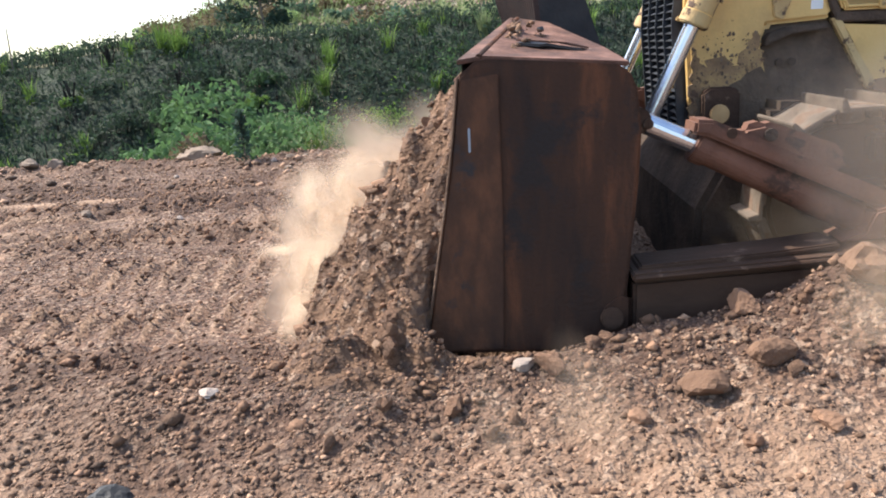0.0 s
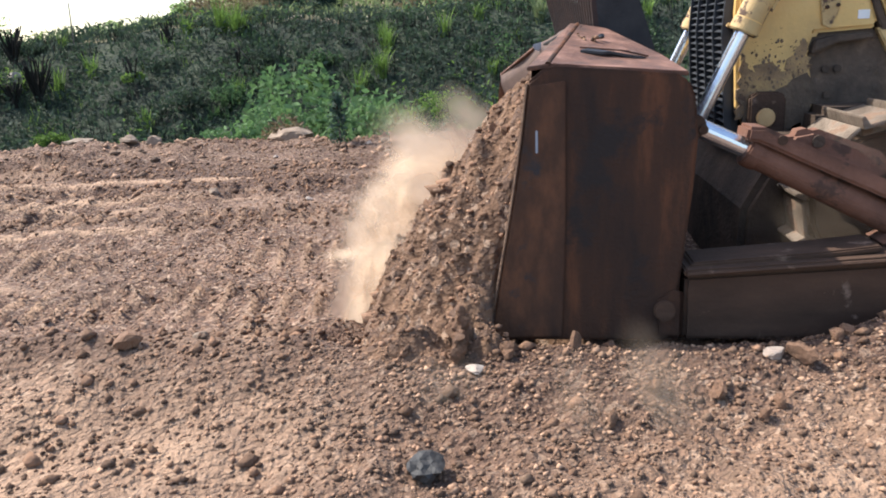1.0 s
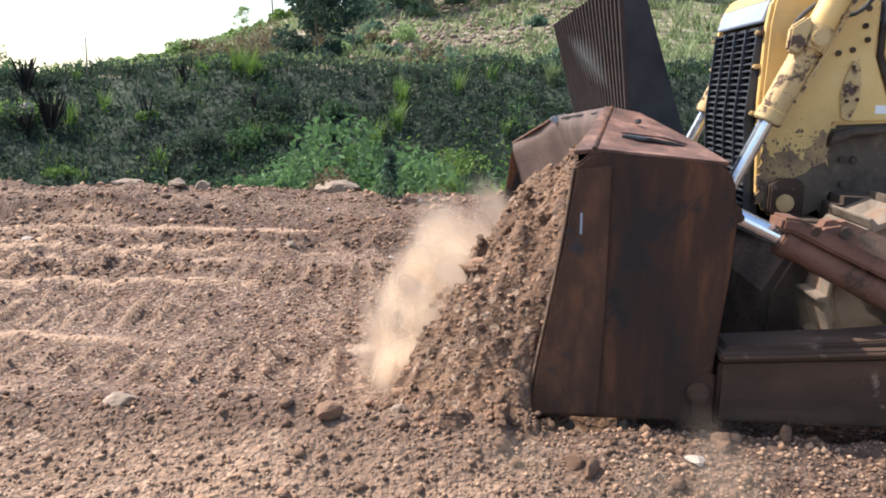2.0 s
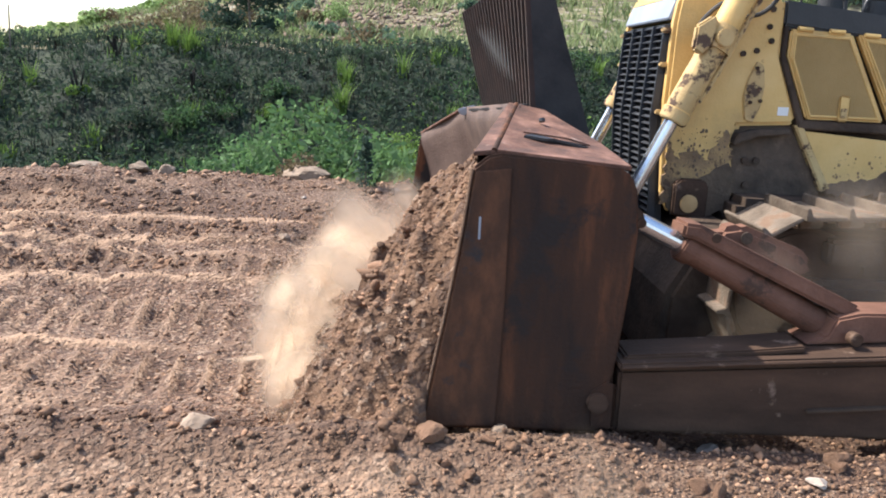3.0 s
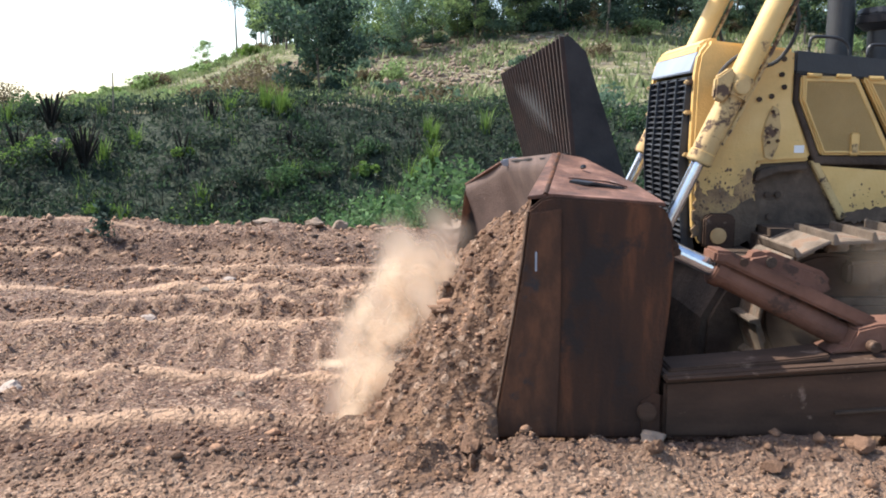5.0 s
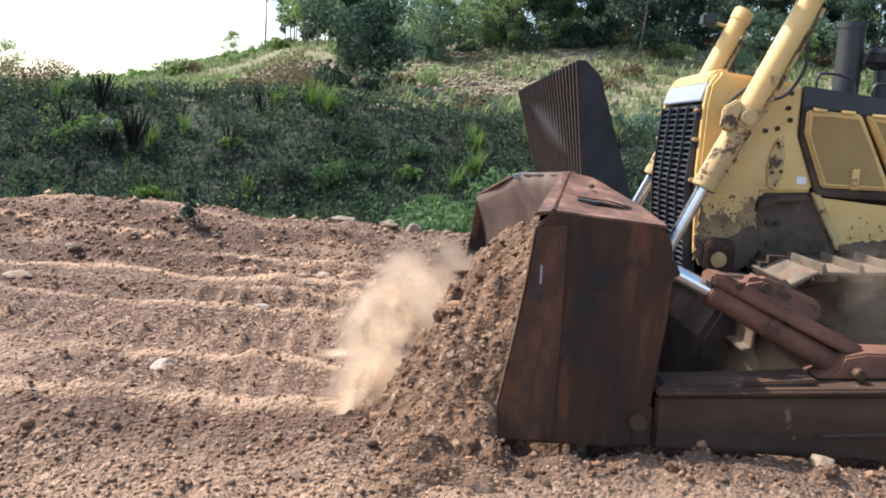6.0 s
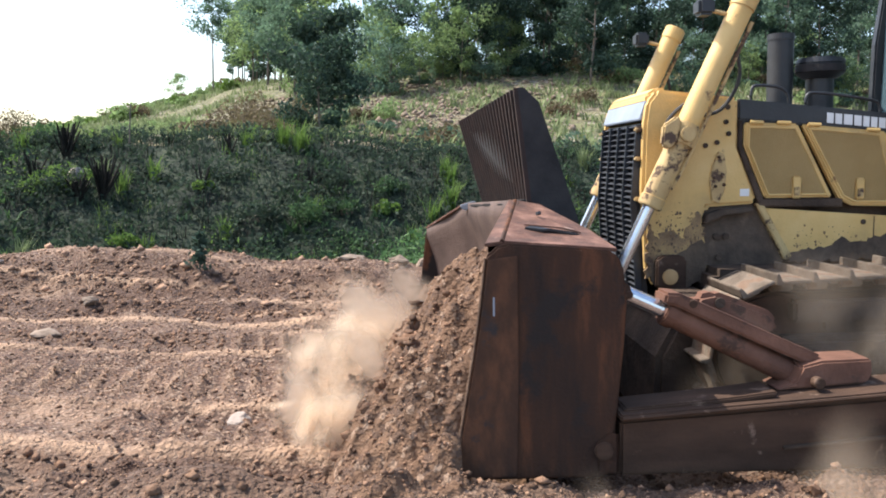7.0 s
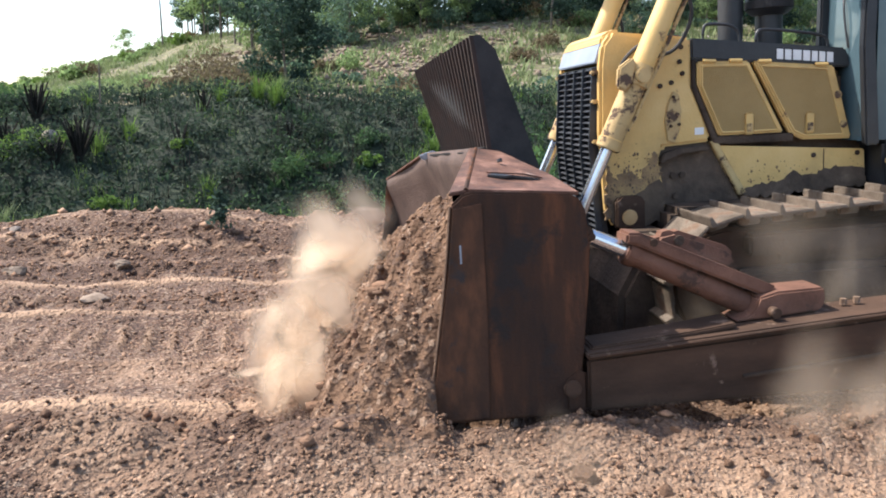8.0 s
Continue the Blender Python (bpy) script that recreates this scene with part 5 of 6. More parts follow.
def build_heap_crumbs(n, sizes, seed, mat):
    rng = np.random.default_rng(seed)
    x, y = rng.uniform(-2.0, -0.2, n), rng.uniform(-0.6, 4.6, n)
    y = np.where(rng.random(n) < 0.45, rng.uniform(-0.6, 1.4, n), y)
    z = heap_height(x, y)
    ok = (z > 0.0) & ~((y < 0.07) & (x > -0.90 + 0.14 * z) & (z > spill(x, y) + 0.01))
    ok &= (y > 0.45) | (sizes[1] < 0.05)
    x, y, z = x[ok], y[ok], z[ok]
    kinds = []
    for k in range(7):
        b = lump(1.0, seed * 9 + k, 0.9, 1, 0.75)
        b.verts.ensure_lookup_table()
        kinds.append(np.array([v.co[:] for v in b.verts]))
        pf = np.array([[v.index for v in f.verts] for f in b.faces])
        b.free()
    pv = np.stack(kinds)[rng.integers(0, 7, len(x))]
    s = sizes[0] * (sizes[1] / sizes[0]) ** (rng.random(len(x)) ** 2.5)
    a = rng.random(len(x)) * 6.283
    q = pv * s[:, None, None] * (0.6 + 0.8 * rng.random((len(x), 1, 3)))
    vx = q[..., 0] * np.cos(a)[:, None] - q[..., 1] * np.sin(a)[:, None]
    vy = q[..., 0] * np.sin(a)[:, None] + q[..., 1] * np.cos(a)[:, None]
    vv = np.stack([vx + x[:, None], vy + y[:, None], q[..., 2] + z[:, None] + 0.1 * s[:, None]], -1)
    f = (pf[None] + (np.arange(len(x)) * pv.shape[1])[:, None, None]).reshape(-1, 3)
    tagged(soup("heap_rubble", vv.reshape(-1, 3), f, mat, heap), "crumbs and pebbles on the heap", kind="stuff")


build_heap_crumbs(11000, (0.004, 0.022), 61, M_CLOD)
build_heap_crumbs(1100, (0.004, 0.016), 62, M_STONE)
build_heap_crumbs(170, (0.025, 0.08), 63, M_CLOD)

CLOD_MESHES = []
for k in range(6):
    c = part("dirt_clod", lump(1.0, 300 + k, 0.85, 2, 0.7), M_CLOD)
    CLOD_MESHES.append(c.data)
    bpy.data.objects.remove(c)
RIDERS, SPILLS = [], []
for k in range(46):
    rr = random.Random(700 + k)
    size = rr.uniform(0.016, 0.045)
    ob = new("dirt_clod", CLOD_MESHES[k % 6])
    ob.scale = (size, size, size)
    tagged(ob, "clod of brown earth tumbling down the heap", "clod", "clods tumbling on the heap")
    RIDERS.append((ob, size, rr.uniform(0.45, 3.2) if k % 2 else rr.uniform(0.4, 1.4), rr.uniform(-0.3, 6.8), rr.uniform(0.9, 2.2), rr.randrange(9999)))
for k in range(64):
    rr = random.Random(900 + k)
    size = rr.uniform(0.016, 0.050) * (1.5 if k % 9 == 0 else 1)
    ob = new("dirt_clod", CLOD_MESHES[k % 6])
    ob.scale = (size, size, size)
    tagged(ob, "clod of earth spilled beside the lane", "clod", "clods spilled past the blade's end")
    SPILLS.append((ob, size, -1.6 + 9.2 * k / 63 + rr.uniform(-0.1, 0.1), rr.uniform(-0.75, -0.18), rr.randrange(9999)))

# dust: fine grains hanging before the heap, in clouds that drift with it
CLOUDS = []


def cloud(n, middle, spread, seed, grain=(0.0017, 0.0031), label="pale dust cloud rising before the heap", mat=M_DUST):
    rng = np.random.default_rng(seed)
    p = rng.normal(0, 1, (n, 3))
    p *= (0.55 + 0.45 * np.abs(rng.normal(0, 1, (n, 1)))) 
    # break the cloud up into wisps
    w = fbm(p[:, 0] * 1.1 + p[:, 1], p[:, 2] * 1.1 - p[:, 1] * 0.6, 3, seed)
    keep = w > rng.uniform(-0.55, 0.35, n)
    p = p[keep] * np.array(spread) + np.array(middle)
    p = p[p[:, 2] > 0.02]
    s = rng.uniform(*grain, (len(p), 1, 1))
    v = (p[:, None, :] + rng.normal(0, 1, (len(p), 3, 3)) * s).reshape(-1, 3)
    f = np.arange(len(p) * 3).reshape(-1, 3)
    ob = soup("dust_cloud", v, f, mat)
    tagged(ob, label, "dust", kind="stuff")
    CLOUDS.append((ob, seed))


def puffs(n, middle, spread, seed, size, mat, label):
    """Soft wisps of dust, thick at the heart and nothing at the rim."""
    rng = np.random.default_rng(seed + 50)
    c = np.clip(rng.normal(0, 1, (n, 3)), -1.5, 1.5) * np.array(spread) + np.array(middle)
    c = c[c[:, 2] > 0.03]
    m = len(c)
    d = rng.normal(0, 1, (m, 3)) * np.array([0.5, 0.5, 0.35]) + np.array([0, -1, 0])
    d /= np.linalg.norm(d, axis=1)[:, None]
    e = np.cross(d, rng.normal(0, 1, (m, 3)))
    e /= np.linalg.norm(e, axis=1)[:, None]
    g = np.cross(d, e)
    r = rng.uniform(*size, (m, 1))
    # rings of a bell-shaped thickness, each wisp with its own lobed outline
    steps, turns = (0.2, 0.4, 0.6, 0.8, 1.0), 16
    lobe = 1 + 0.25 * np.sin(2 * np.arange(turns) * 2 * math.pi / turns + rng.uniform(0, 6.28, (m, 1))) + 0.15 * np.sin(3 * np.arange(turns) * 2 * math.pi / turns + rng.uniform(0, 6.28, (m, 1)))
    rings = [c + q * r * lobe[:, k:k + 1] * (math.cos(2 * math.pi * k / turns) * e + math.sin(2 * math.pi * k / turns) * g) for q in steps for k in range(turns)]
    v = np.stack([c] + rings, 1).reshape(-1, 3)
    f = [[0, 1 + k, 1 + (k + 1) % turns] for k in range(turns)]
    for j in range(len(steps) - 1):
        for k in range(turns):
            p, q = 1 + j * turns + k, 1 + j * turns + (k + 1) % turns
            f += [[p, p + turns, q], [q, p + turns, q + turns]]
    size_one = 1 + turns * len(steps)
    ob = soup("dust_cloud", v, (np.array(f)[None] + (np.arange(m) * size_one)[:, None, None]).reshape(-1, 3), mat, smooth=True)
    bell = [1.0] + [(1 - q * q) ** 2 for q in steps for _ in range(turns)]
    ob.data.attributes.new("thick", "FLOAT", "POINT").data.foreach_set("value", np.tile(np.array(bell, "f4"), m))
    tagged(ob, label, "dust", kind="stuff")
    CLOUDS.append((ob, seed))


cloud(170000, (-1.62, 0.95, 0.34), (0.11, 0.32, 0.22), 1, (0.0011, 0.0022))
cloud(110000, (-1.44, 1.6, 0.50), (0.13, 0.50, 0.20), 2, (0.0011, 0.0022))
puffs(22, (-1.67, 1.05, 0.34), (0.11, 0.30, 0.15), 1, (0.13, 0.24), M_PUFF, "pale dust cloud rising before the heap")
puffs(18, (-1.50, 1.6, 0.48), (0.11, 0.45, 0.15), 2, (0.15, 0.27), M_PUFF, "pale dust cloud rising before the heap")
puffs(16, (-1.36, 2.5, 0.58), (0.17, 0.6, 0.14), 3, (0.18, 0.32), M_PUFF, "thin dust drifting over the heap")
puffs(5, (-1.70, 0.8, 0.20), (0.12, 0.15, 0.04), 4, (0.12, 0.20), M_PUFF, "dust rolling along the foot of the heap")
puffs(5, (-0.9, -0.50, 0.14), (0.5, 0.14, 0.05), 5, (0.16, 0.26), M_FILM, "thin dust along the foot of the blade")
puffs(18, (1.7, -0.45, 0.22), (0.8, 0.14, 0.08), 6, (0.20, 0.40), M_HAZE, "thin dust along the push arm")
puffs(18, (1.9, 0.50, 0.75), (0.7, 0.06, 0.20), 8, (0.22, 0.40), M_FILM, "thin dust hanging before the track")
HAZE = []
puffs(22, (2.0, -0.45, 1.0), (0.60, 0.18, 0.45), 7, (0.30, 0.55), M_HAZE, "thin haze of dust hanging beside the machine")
HAZE.append(CLOUDS.pop()[0])

# ---- plants ----
def blades(n, height, width, lean, seed, spread):
    """Grass blades as thin bent triangles rising from a small foot."""
    rng = np.random.default_rng(seed)
    a = rng.random(n) * 6.283
    r = spread * np.sqrt(rng.random(n))
    foot = np.stack([r * np.cos(a), r * np.sin(a), np.zeros(n)], 1)
    h = height * (0.5 + 0.7 * rng.random(n))
    b = rng.random(n) * 6.283
    out = np.stack([np.cos(b), np.sin(b), np.zeros(n)], 1) * (lean * h * (0.3 + rng.random(n)))[:, None]
    side = np.stack([-np.sin(b), np.cos(b), np.zeros(n)], 1) * width
    mid = foot + out * 0.35 + np.array([0, 0, 1]) * (h * 0.6)[:, None]
    tip = foot + out + np.array([0, 0, 1]) * h[:, None]
    v = np.stack([foot - side, foot + side, mid - side * 0.8, mid + side * 0.8, tip], 1)
    f = np.array([[0, 1, 3], [0, 3, 2], [2, 3, 4]])
    return v.reshape(-1, 3), (f[None] + (np.arange(n) * 5)[:, None, None]).reshape(-1, 3)


def leaves(points, size, rng):
    """A small folded leaf at each point, set at a random angle."""
    n = len(points)
    d = rng.normal(0, 1, (n, 3))
    d /= np.linalg.norm(d, axis=1)[:, None]
    e = np.cross(d, rng.normal(0, 1, (n, 3)))
    e /= np.linalg.norm(e, axis=1)[:, None]
    s = (size * (0.6 + 0.8 * rng.random(n)))[:, None]
    v = np.stack([points - d * s, points + e * s * 0.45, points + d * s, points - e * s * 0.45], 1)
    return v.reshape(-1, 3), np.arange(n * 4).reshape(-1, 4)


def grass_field(name, mat, n, place, height, width, seed, label, per=7, lean=0.5, spread=0.16):
    rng = np.random.default_rng(seed)
    x, y = place(rng, n)
    z = land(x, y, False)
    V, F, base = [], [], 0
    kinds = [blades(per, 1.0, width / height, lean, seed * 17 + k, spread / height) for k in range(12)]
    for k, (pv, pf) in enumerate(kinds):
        sel = np.arange(len(x)) % 12 == k
        m = sel.sum()
        s = height * (0.55 + 0.8 * rng.random(m))
        q = pv[None] * s[:, None, None]
        V.append((q + np.stack([x[sel], y[sel], z[sel] - 0.03], 1)[:, None]).reshape(-1, 3))
        F.append((pf[None] + (np.arange(m) * len(pv))[:, None, None]).reshape(-1, 3) + base)
        base += m * len(pv)
    return tagged(soup(name, np.concatenate(V), np.concatenate(F), mat), label, "grass", kind="stuff")


def on_bank(rng, n):
    y = rng.uniform(14.2, 32.5, n)
    x = rng.uniform(-1, 1, n) * (9 + y * 0.62) - 4.5
    return x, y


def bank_patches(seed, lim):
    def place(rng, n):
        x, y = on_bank(rng, n)
        k = fbm(x * 0.35, y * 0.35, 3, seed) > lim
        return x[k], y[k]
    return place


def beyond(rng, n):
    y = 35 + 118 * rng.random(n) ** 1.1
    x = rng.uniform(-0.45, 0.75, n) * y - 6
    keep = fbm(x * 0.16, y * 0.16, 3, 15) - 0.3 * smooth(3, 6, sector(x, y)) * smooth(13, 10, sector(x, y)) > rng.uniform(-0.5, 0.15, n)
    return x[keep], y[keep]


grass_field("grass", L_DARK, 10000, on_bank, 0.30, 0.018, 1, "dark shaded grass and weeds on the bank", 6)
grass_field("grass", L_FRESH, 4500, bank_patches(7, 0.22), 0.34, 0.013, 2, "fresher green grass in patches on the bank", 6)
grass_field("grass", L_SHRUB, 7000, bank_patches(19, 0.02), 0.26, 0.034, 3, "low green weeds on the bank", 6, 0.9)
grass_field("grass", L_HILL, 10500, beyond, 0.6, 0.06, 4, "sunlit yellow-green grass on the hill", 8, 0.7, 0.5)
grass_field("grass", L_DRY, 5000, bank_patches(29, 0.0), 0.42, 0.014, 5, "dry dark stalks on the bank", 4, 0.35)


def weed_field(n, place, spread, height, size, mat, seed, label, per=16):
    """Low leafy weeds in clumps, one mesh."""
    rng = np.random.default_rng(seed)
    x, y = place(rng, n)
    m = len(x)
    r = rng.normal(0, spread, (m, per, 2)) * (0.5 + rng.random((m, 1, 1)))
    h = height * (0.4 + 1.1 * rng.random((m, 1))) * (rng.random((m, per)) ** 0.7)
    px, py = x[:, None] + r[..., 0], y[:, None] + r[..., 1]
    pz = land(px, py, False) + h
    v, f = leaves(np.stack([px, py, pz], -1).reshape(-1, 3), size, rng)
    return tagged(soup("weeds", v, f, mat), label, "weeds", kind="stuff")


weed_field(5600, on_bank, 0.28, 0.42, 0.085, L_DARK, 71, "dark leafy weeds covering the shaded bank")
weed_field(1500, bank_patches(83, 0.12), 0.25, 0.5, 0.075, L_SHRUB, 72, "green leafy weeds in patches on the bank")
weed_field(700, bank_patches(97, 0.2), 0.25, 0.45, 0.07, L_FRESH, 73, "bright leafy weeds in patches on the bank")


def leafy_mesh(name, n, radius, size, seed, mat, squash=0.8):
    rng = np.random.default_rng(seed)
    lobes = rng.normal(0, 1, (9, 3)) * np.array([0.55, 0.45, 0.35]) * radius
    lobes[:, 2] = np.abs(lobes[:, 2]) + 0.2 * radius
    pick = rng.integers(0, 9, n)
    d = rng.normal(0, 1, (n, 3))
    d /= np.linalg.norm(d, axis=1)[:, None]
    p = lobes[pick] + d * radius * (0.30 + 0.22 * rng.random((n, 1)))
    p[:, 2] = np.abs(p[:, 2]) * squash
    return leaves(p, size, rng)


def shrub(x, y, r, n, size, mat, seed, label, squash=0.8, stems=5):
    root = new("shrub")
    root.matrix_world = pose(x, y, land_at(x, y) - 0.05, 0, 0, seed * 37 % 360)
    v, f = leafy_mesh("foliage", n, r, size, seed, mat, squash)
    soup("foliage", v, f, mat, root)
    rr = random.Random(seed)
    for _ in range(stems):
        a = rr.uniform(0, 6.28)
        part("stem", tube([(0, 0, 0), (0.25 * r * math.cos(a), 0.25 * r * math.sin(a), 0.4 * r), (0.5 * r * math.cos(a), 0.5 * r * math.sin(a), 0.85 * r * squash)], 0.012 + 0.006 * r, 5), M_BARK, root)
    return tagged(root, label, "shrub", "shrubs on the bank")


shrub(-2.75, 14.8, 1.75, 7600, 0.072, L_LUSH, 3, "broad leafy green shrub behind the boulder", 0.9)
shrub(-4.2, 14.9, 1.05, 3600, 0.065, L_LUSH, 4, "leafy green shrub beside the ditch", 0.85)
shrub(-1.5, 15.1, 1.45, 4600, 0.065, L_SHRUB, 5, "leafy green shrub beside the ditch", 0.85)
shrub(-3.2, 13.6, 0.5, 1000, 0.05, L_BROWN, 6, "small withered brown shrub before green leaves", 0.9)
shrub(-0.2, 15.4, 1.3, 3200, 0.065, L_FRESH, 8, "leafy green shrub beside the ditch", 0.8)
for k in range(22):
    rr = random.Random(60 + k)
    yy = rr.uniform(24, 31.5)
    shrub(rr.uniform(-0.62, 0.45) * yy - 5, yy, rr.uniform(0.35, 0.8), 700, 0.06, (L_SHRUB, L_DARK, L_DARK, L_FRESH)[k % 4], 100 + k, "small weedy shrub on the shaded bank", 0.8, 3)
for k in range(26):
    rr = random.Random(160 + k)
    yy = rr.uniform(34, 62)
    shrub(rr.uniform(-0.24, 0.38) * yy - 6, yy, rr.uniform(0.5, 1.2), 800, 0.11, (L_BROWN, L_TREE, L_BROWN, L_TREE_PALE)[k % 4], 200 + k, "bush on the sunlit hillside", 0.8, 3)


for k, (bx, by, br) in enumerate(((-7.7, 52, 1.4), (-9.2, 55, 1.1), (-6.3, 50, 1.0), (-8.4, 58, 1.3), (-5.6, 56, 1.2))):
    shrub(bx, by, br, 900, 0.11, L_BROWN, 640 + k, "dry reddish-brown scrub on the hillside", 1.1, 4)
for k in range(34):
    rr = random.Random(460 + k)
    az, dist = -15 + 13.5 * (k + rr.random()) / 34, rr.uniform(95, 150)
    shrub(-6 + dist * math.sin(radians(az)), dist * math.cos(radians(az)), rr.uniform(0.8, 1.7), 500, 0.22, (L_TREE_PALE, L_FRESH, L_TREE_PALE, L_BROWN)[k % 4], 500 + k, "low bright green bush on the sunlit ridge", 0.75, 2)


def tussock(x, y, h, mat, seed, n=60, label="tall tuft of bright grass on the bank"):
    v, f = blades(n, h, 0.016, 0.55, seed, 0.16)
    ob = soup("grass_tuft", v, f, mat)
    ob.matrix_world = pose(x, y, land_at(x, y) - 0.04)
    return tagged(ob, label, "grass tuft", "grass tufts on the bank")


tussock(-1.6, 26.6, 0.95, L_FRESH, 1, 90)
tussock(-6.8, 29.7, 1.15, L_FRESH, 2, 90)
tussock(-1.35, 27.9, 0.8, L_FRESH, 4, 70)
tussock(-6.3, 29.3, 1.1, L_FRESH, 3, 70)
for k in range(34):
    rr = random.Random(260 + k)
    yy = rr.uniform(23.5, 31.5)
    tussock(rr.uniform(-0.65, 0.5) * yy - 5, yy, rr.uniform(0.5, 1.0), L_FRESH if k % 3 else L_HILL, 40 + k, 45)
for k in range(14):
    rr = random.Random(360 + k)
    tussock(rr.uniform(-13, 2), 13.3 + rr.uniform(0, 1.0), rr.uniform(0.35, 0.7), L_FRESH, 90 + k, 40, "tuft of grass behind the lip")


def dead_clump(x, y, h, seed, n=16):
    """Stiff dark burnt stalks that fan out."""
    rr = random.Random(seed)
    bm = bmesh.new()
    bms = []
    for _ in range(n):
        a, l = rr.uniform(0, 6.28), rr.uniform(0.08, 0.42)
        top = Vector((math.cos(a) * l * h, math.sin(a) * l * h, h * rr.uniform(0.6, 1.1)))
        bms.append(rod((rr.uniform(-0.08, 0.08), rr.uniform(-0.08, 0.08), 0), top, 0.035, 0.022, 5))
    ob = part("dead_plant", join(bm, *bms), L_DRY)
    ob.matrix_world = pose(x, y, land_at(x, y) - 0.05)
    return tagged(ob, "clump of blackened dead stalks standing on the bank", "dead plant", "dead plants on the bank")


dead_clump(-12.1, 27.0, 1.3, 1, 34)
dead_clump(-12.75, 26.7, 0.9, 2, 16)
dead_clump(-13.65, 29.4, 1.15, 3, 34)
shrub(-16.4, 33.0, 1.3, 3000, 0.05, L_BROWN, 31, "dry brownish bush on the crest of the bank", 0.85)
shrub(-15.0, 31.5, 0.9, 1200, 0.07, L_SHRUB, 32, "small green bush on the crest of the bank", 0.85)
dead_clump(-9.3, 27.2, 0.8, 4, 8)
dead_clump(-8.6, 29.5, 0.7, 5, 7)
dead_clump(-6.0, 27.4, 0.7, 6, 6)
dead_clump(-14.2, 27.8, 0.9, 8, 10)
rock(-13.05, 27.6, 0.38, 61, M_PALE, "pale rock half hidden in the weeds of the bank", "rocks on the bank", flat=1.1)
rock(-4.96, 26.2, 0.24, 62, M_ROCK, "brown rock in the shaded bank", "rocks on the bank")
rock(-7.59, 25.9, 0.18, 63, M_ROCK, "grey rock in the shaded bank", "rocks on the bank")
pole = part("pole", rod((0, 0, -0.3), (0.05, 0, 1.5), 0.03, 0.02, 8), M_BARK)
pole.matrix_world = pose(-11.83, 30.0, land_at(-11.83, 30.0))
tagged(pole, "thin grey wooden pole standing on the bank", "pole")


def sapling(x, y, h, seed, label):
    root = new("sapling")
    root.matrix_world = pose(x, y, land_at(x, y) - 0.02)
    part("stem", tube([(0, 0, 0), (0.01, 0.01, h * 0.5), (-0.02, 0, h)], 0.012, 6), M_BARK, root)
    rng = np.random.default_rng(seed)
    n = 260
    t = rng.random(n) ** 0.8
    p = np.stack([rng.normal(0, 0.065, n) * (1.2 - 0.7 * t), rng.normal(0, 0.065, n) * (1.2 - 0.7 * t), 0.05 + t * h], 1)
    v, f = leaves(p, 0.045, rng)
    soup("foliage", v, f, L_TREE_DARK, root)
    return tagged(root, label, "sapling", "saplings on the lip")


sapling(-8.17, 11.78, 0.48, 1, "dark green leafy sapling standing on the bare earth")
sapling(-2.27, 12.14, 0.70, 2, "dark green leafy sapling standing on the bare earth")


# trees: tapered trunk, limbs and a crown of many leaves
def build_tree(h, crown, seed, mat, density=1800, lean=0.05, bare=0.22):
    rr = random.Random(seed)
    rng = np.random.default_rng(seed)
    root = new("tree")
    bm = bmesh.new()
    top = Vector((rr.uniform(-1, 1) * lean * h, rr.uniform(-1, 1) * lean * h, h))
    pts = [Vector((0, 0, -0.3)), top * 0.35 + Vector((rr.uniform(-0.15, 0.15), 0, 0)), top * 0.7 + Vector((rr.uniform(-0.2, 0.2), 0, 0)), top * 0.97]
    trunk = []
    for k, (p, q) in enumerate(zip(pts, pts[1:])):
        trunk.append(rod(p, q, 0.011 * h * (1 - 0.3 * k), 0.011 * h * (1 - 0.3 * (k + 1)) + 0.006, 8))
    tips = []
    limbs = []
    for k in range(11):
        t = bare + (0.95 - bare) * (k + rr.random()) / 11
        a = k * 2.4 + rr.uniform(-0.4, 0.4)
        base = top * t
        reach = crown * (0.55 + 0.6 * rr.random()) * (1.15 - 0.75 * abs(t - 0.6))
        tip = base + Vector((math.cos(a) * reach, math.sin(a) * reach, reach * rr.uniform(0.25, 0.8)))
        limbs.append(rod(base, tip, 0.006 * h * (1.2 - t), 0.012, 5))
        tips += [(base.lerp(tip, 0.55), reach * 0.55), (tip, reach * 0.62)]
    tips.append((top, crown * 0.5))
    part("trunk", join(*trunk), M_BARK, root, "slender grey-brown trunk")
    part("branchwork", join(bm, *limbs), M_BARK, root)
    each = density // len(tips)
    P = []
    for c, r in tips:
        d = rng.normal(0, 1, (each, 3))
        d *= (r * (0.35 + 0.55 * rng.random((each, 1)))) / np.linalg.norm(d, axis=1)[:, None]
        d[:, 2] *= 0.85
        P.append(d + np.array(c))
    v, f = leaves(np.concatenate(P), 0.17 * (h / 10) ** 0.4, rng)
    soup("crown", v, f, mat, root)
    return root


KINDS = [build_tree(9.5, 2.0, 11, L_TREE, 3000), build_tree(11, 2.1, 12, L_TREE, 3200), build_tree(8, 2.3, 13, L_TREE_PALE, 3000), build_tree(13, 2.7, 14, L_TREE, 3000, bare=0.5),
         build_tree(6, 1.9, 15, L_TREE_PALE, 2600, bare=0.08), build_tree(5, 2.0, 16, L_TREE, 2600, bare=0.03), build_tree(10, 2.6, 17, L_TREE_DARK, 5400, bare=0.05),
         build_tree(6.0, 2.0, 18, L_TREE_DARK, 6500, bare=0.02)]
for t in KINDS:
    tagged(t, "slender tree with an open green crown on the hill", "tree", "trees on the hill")


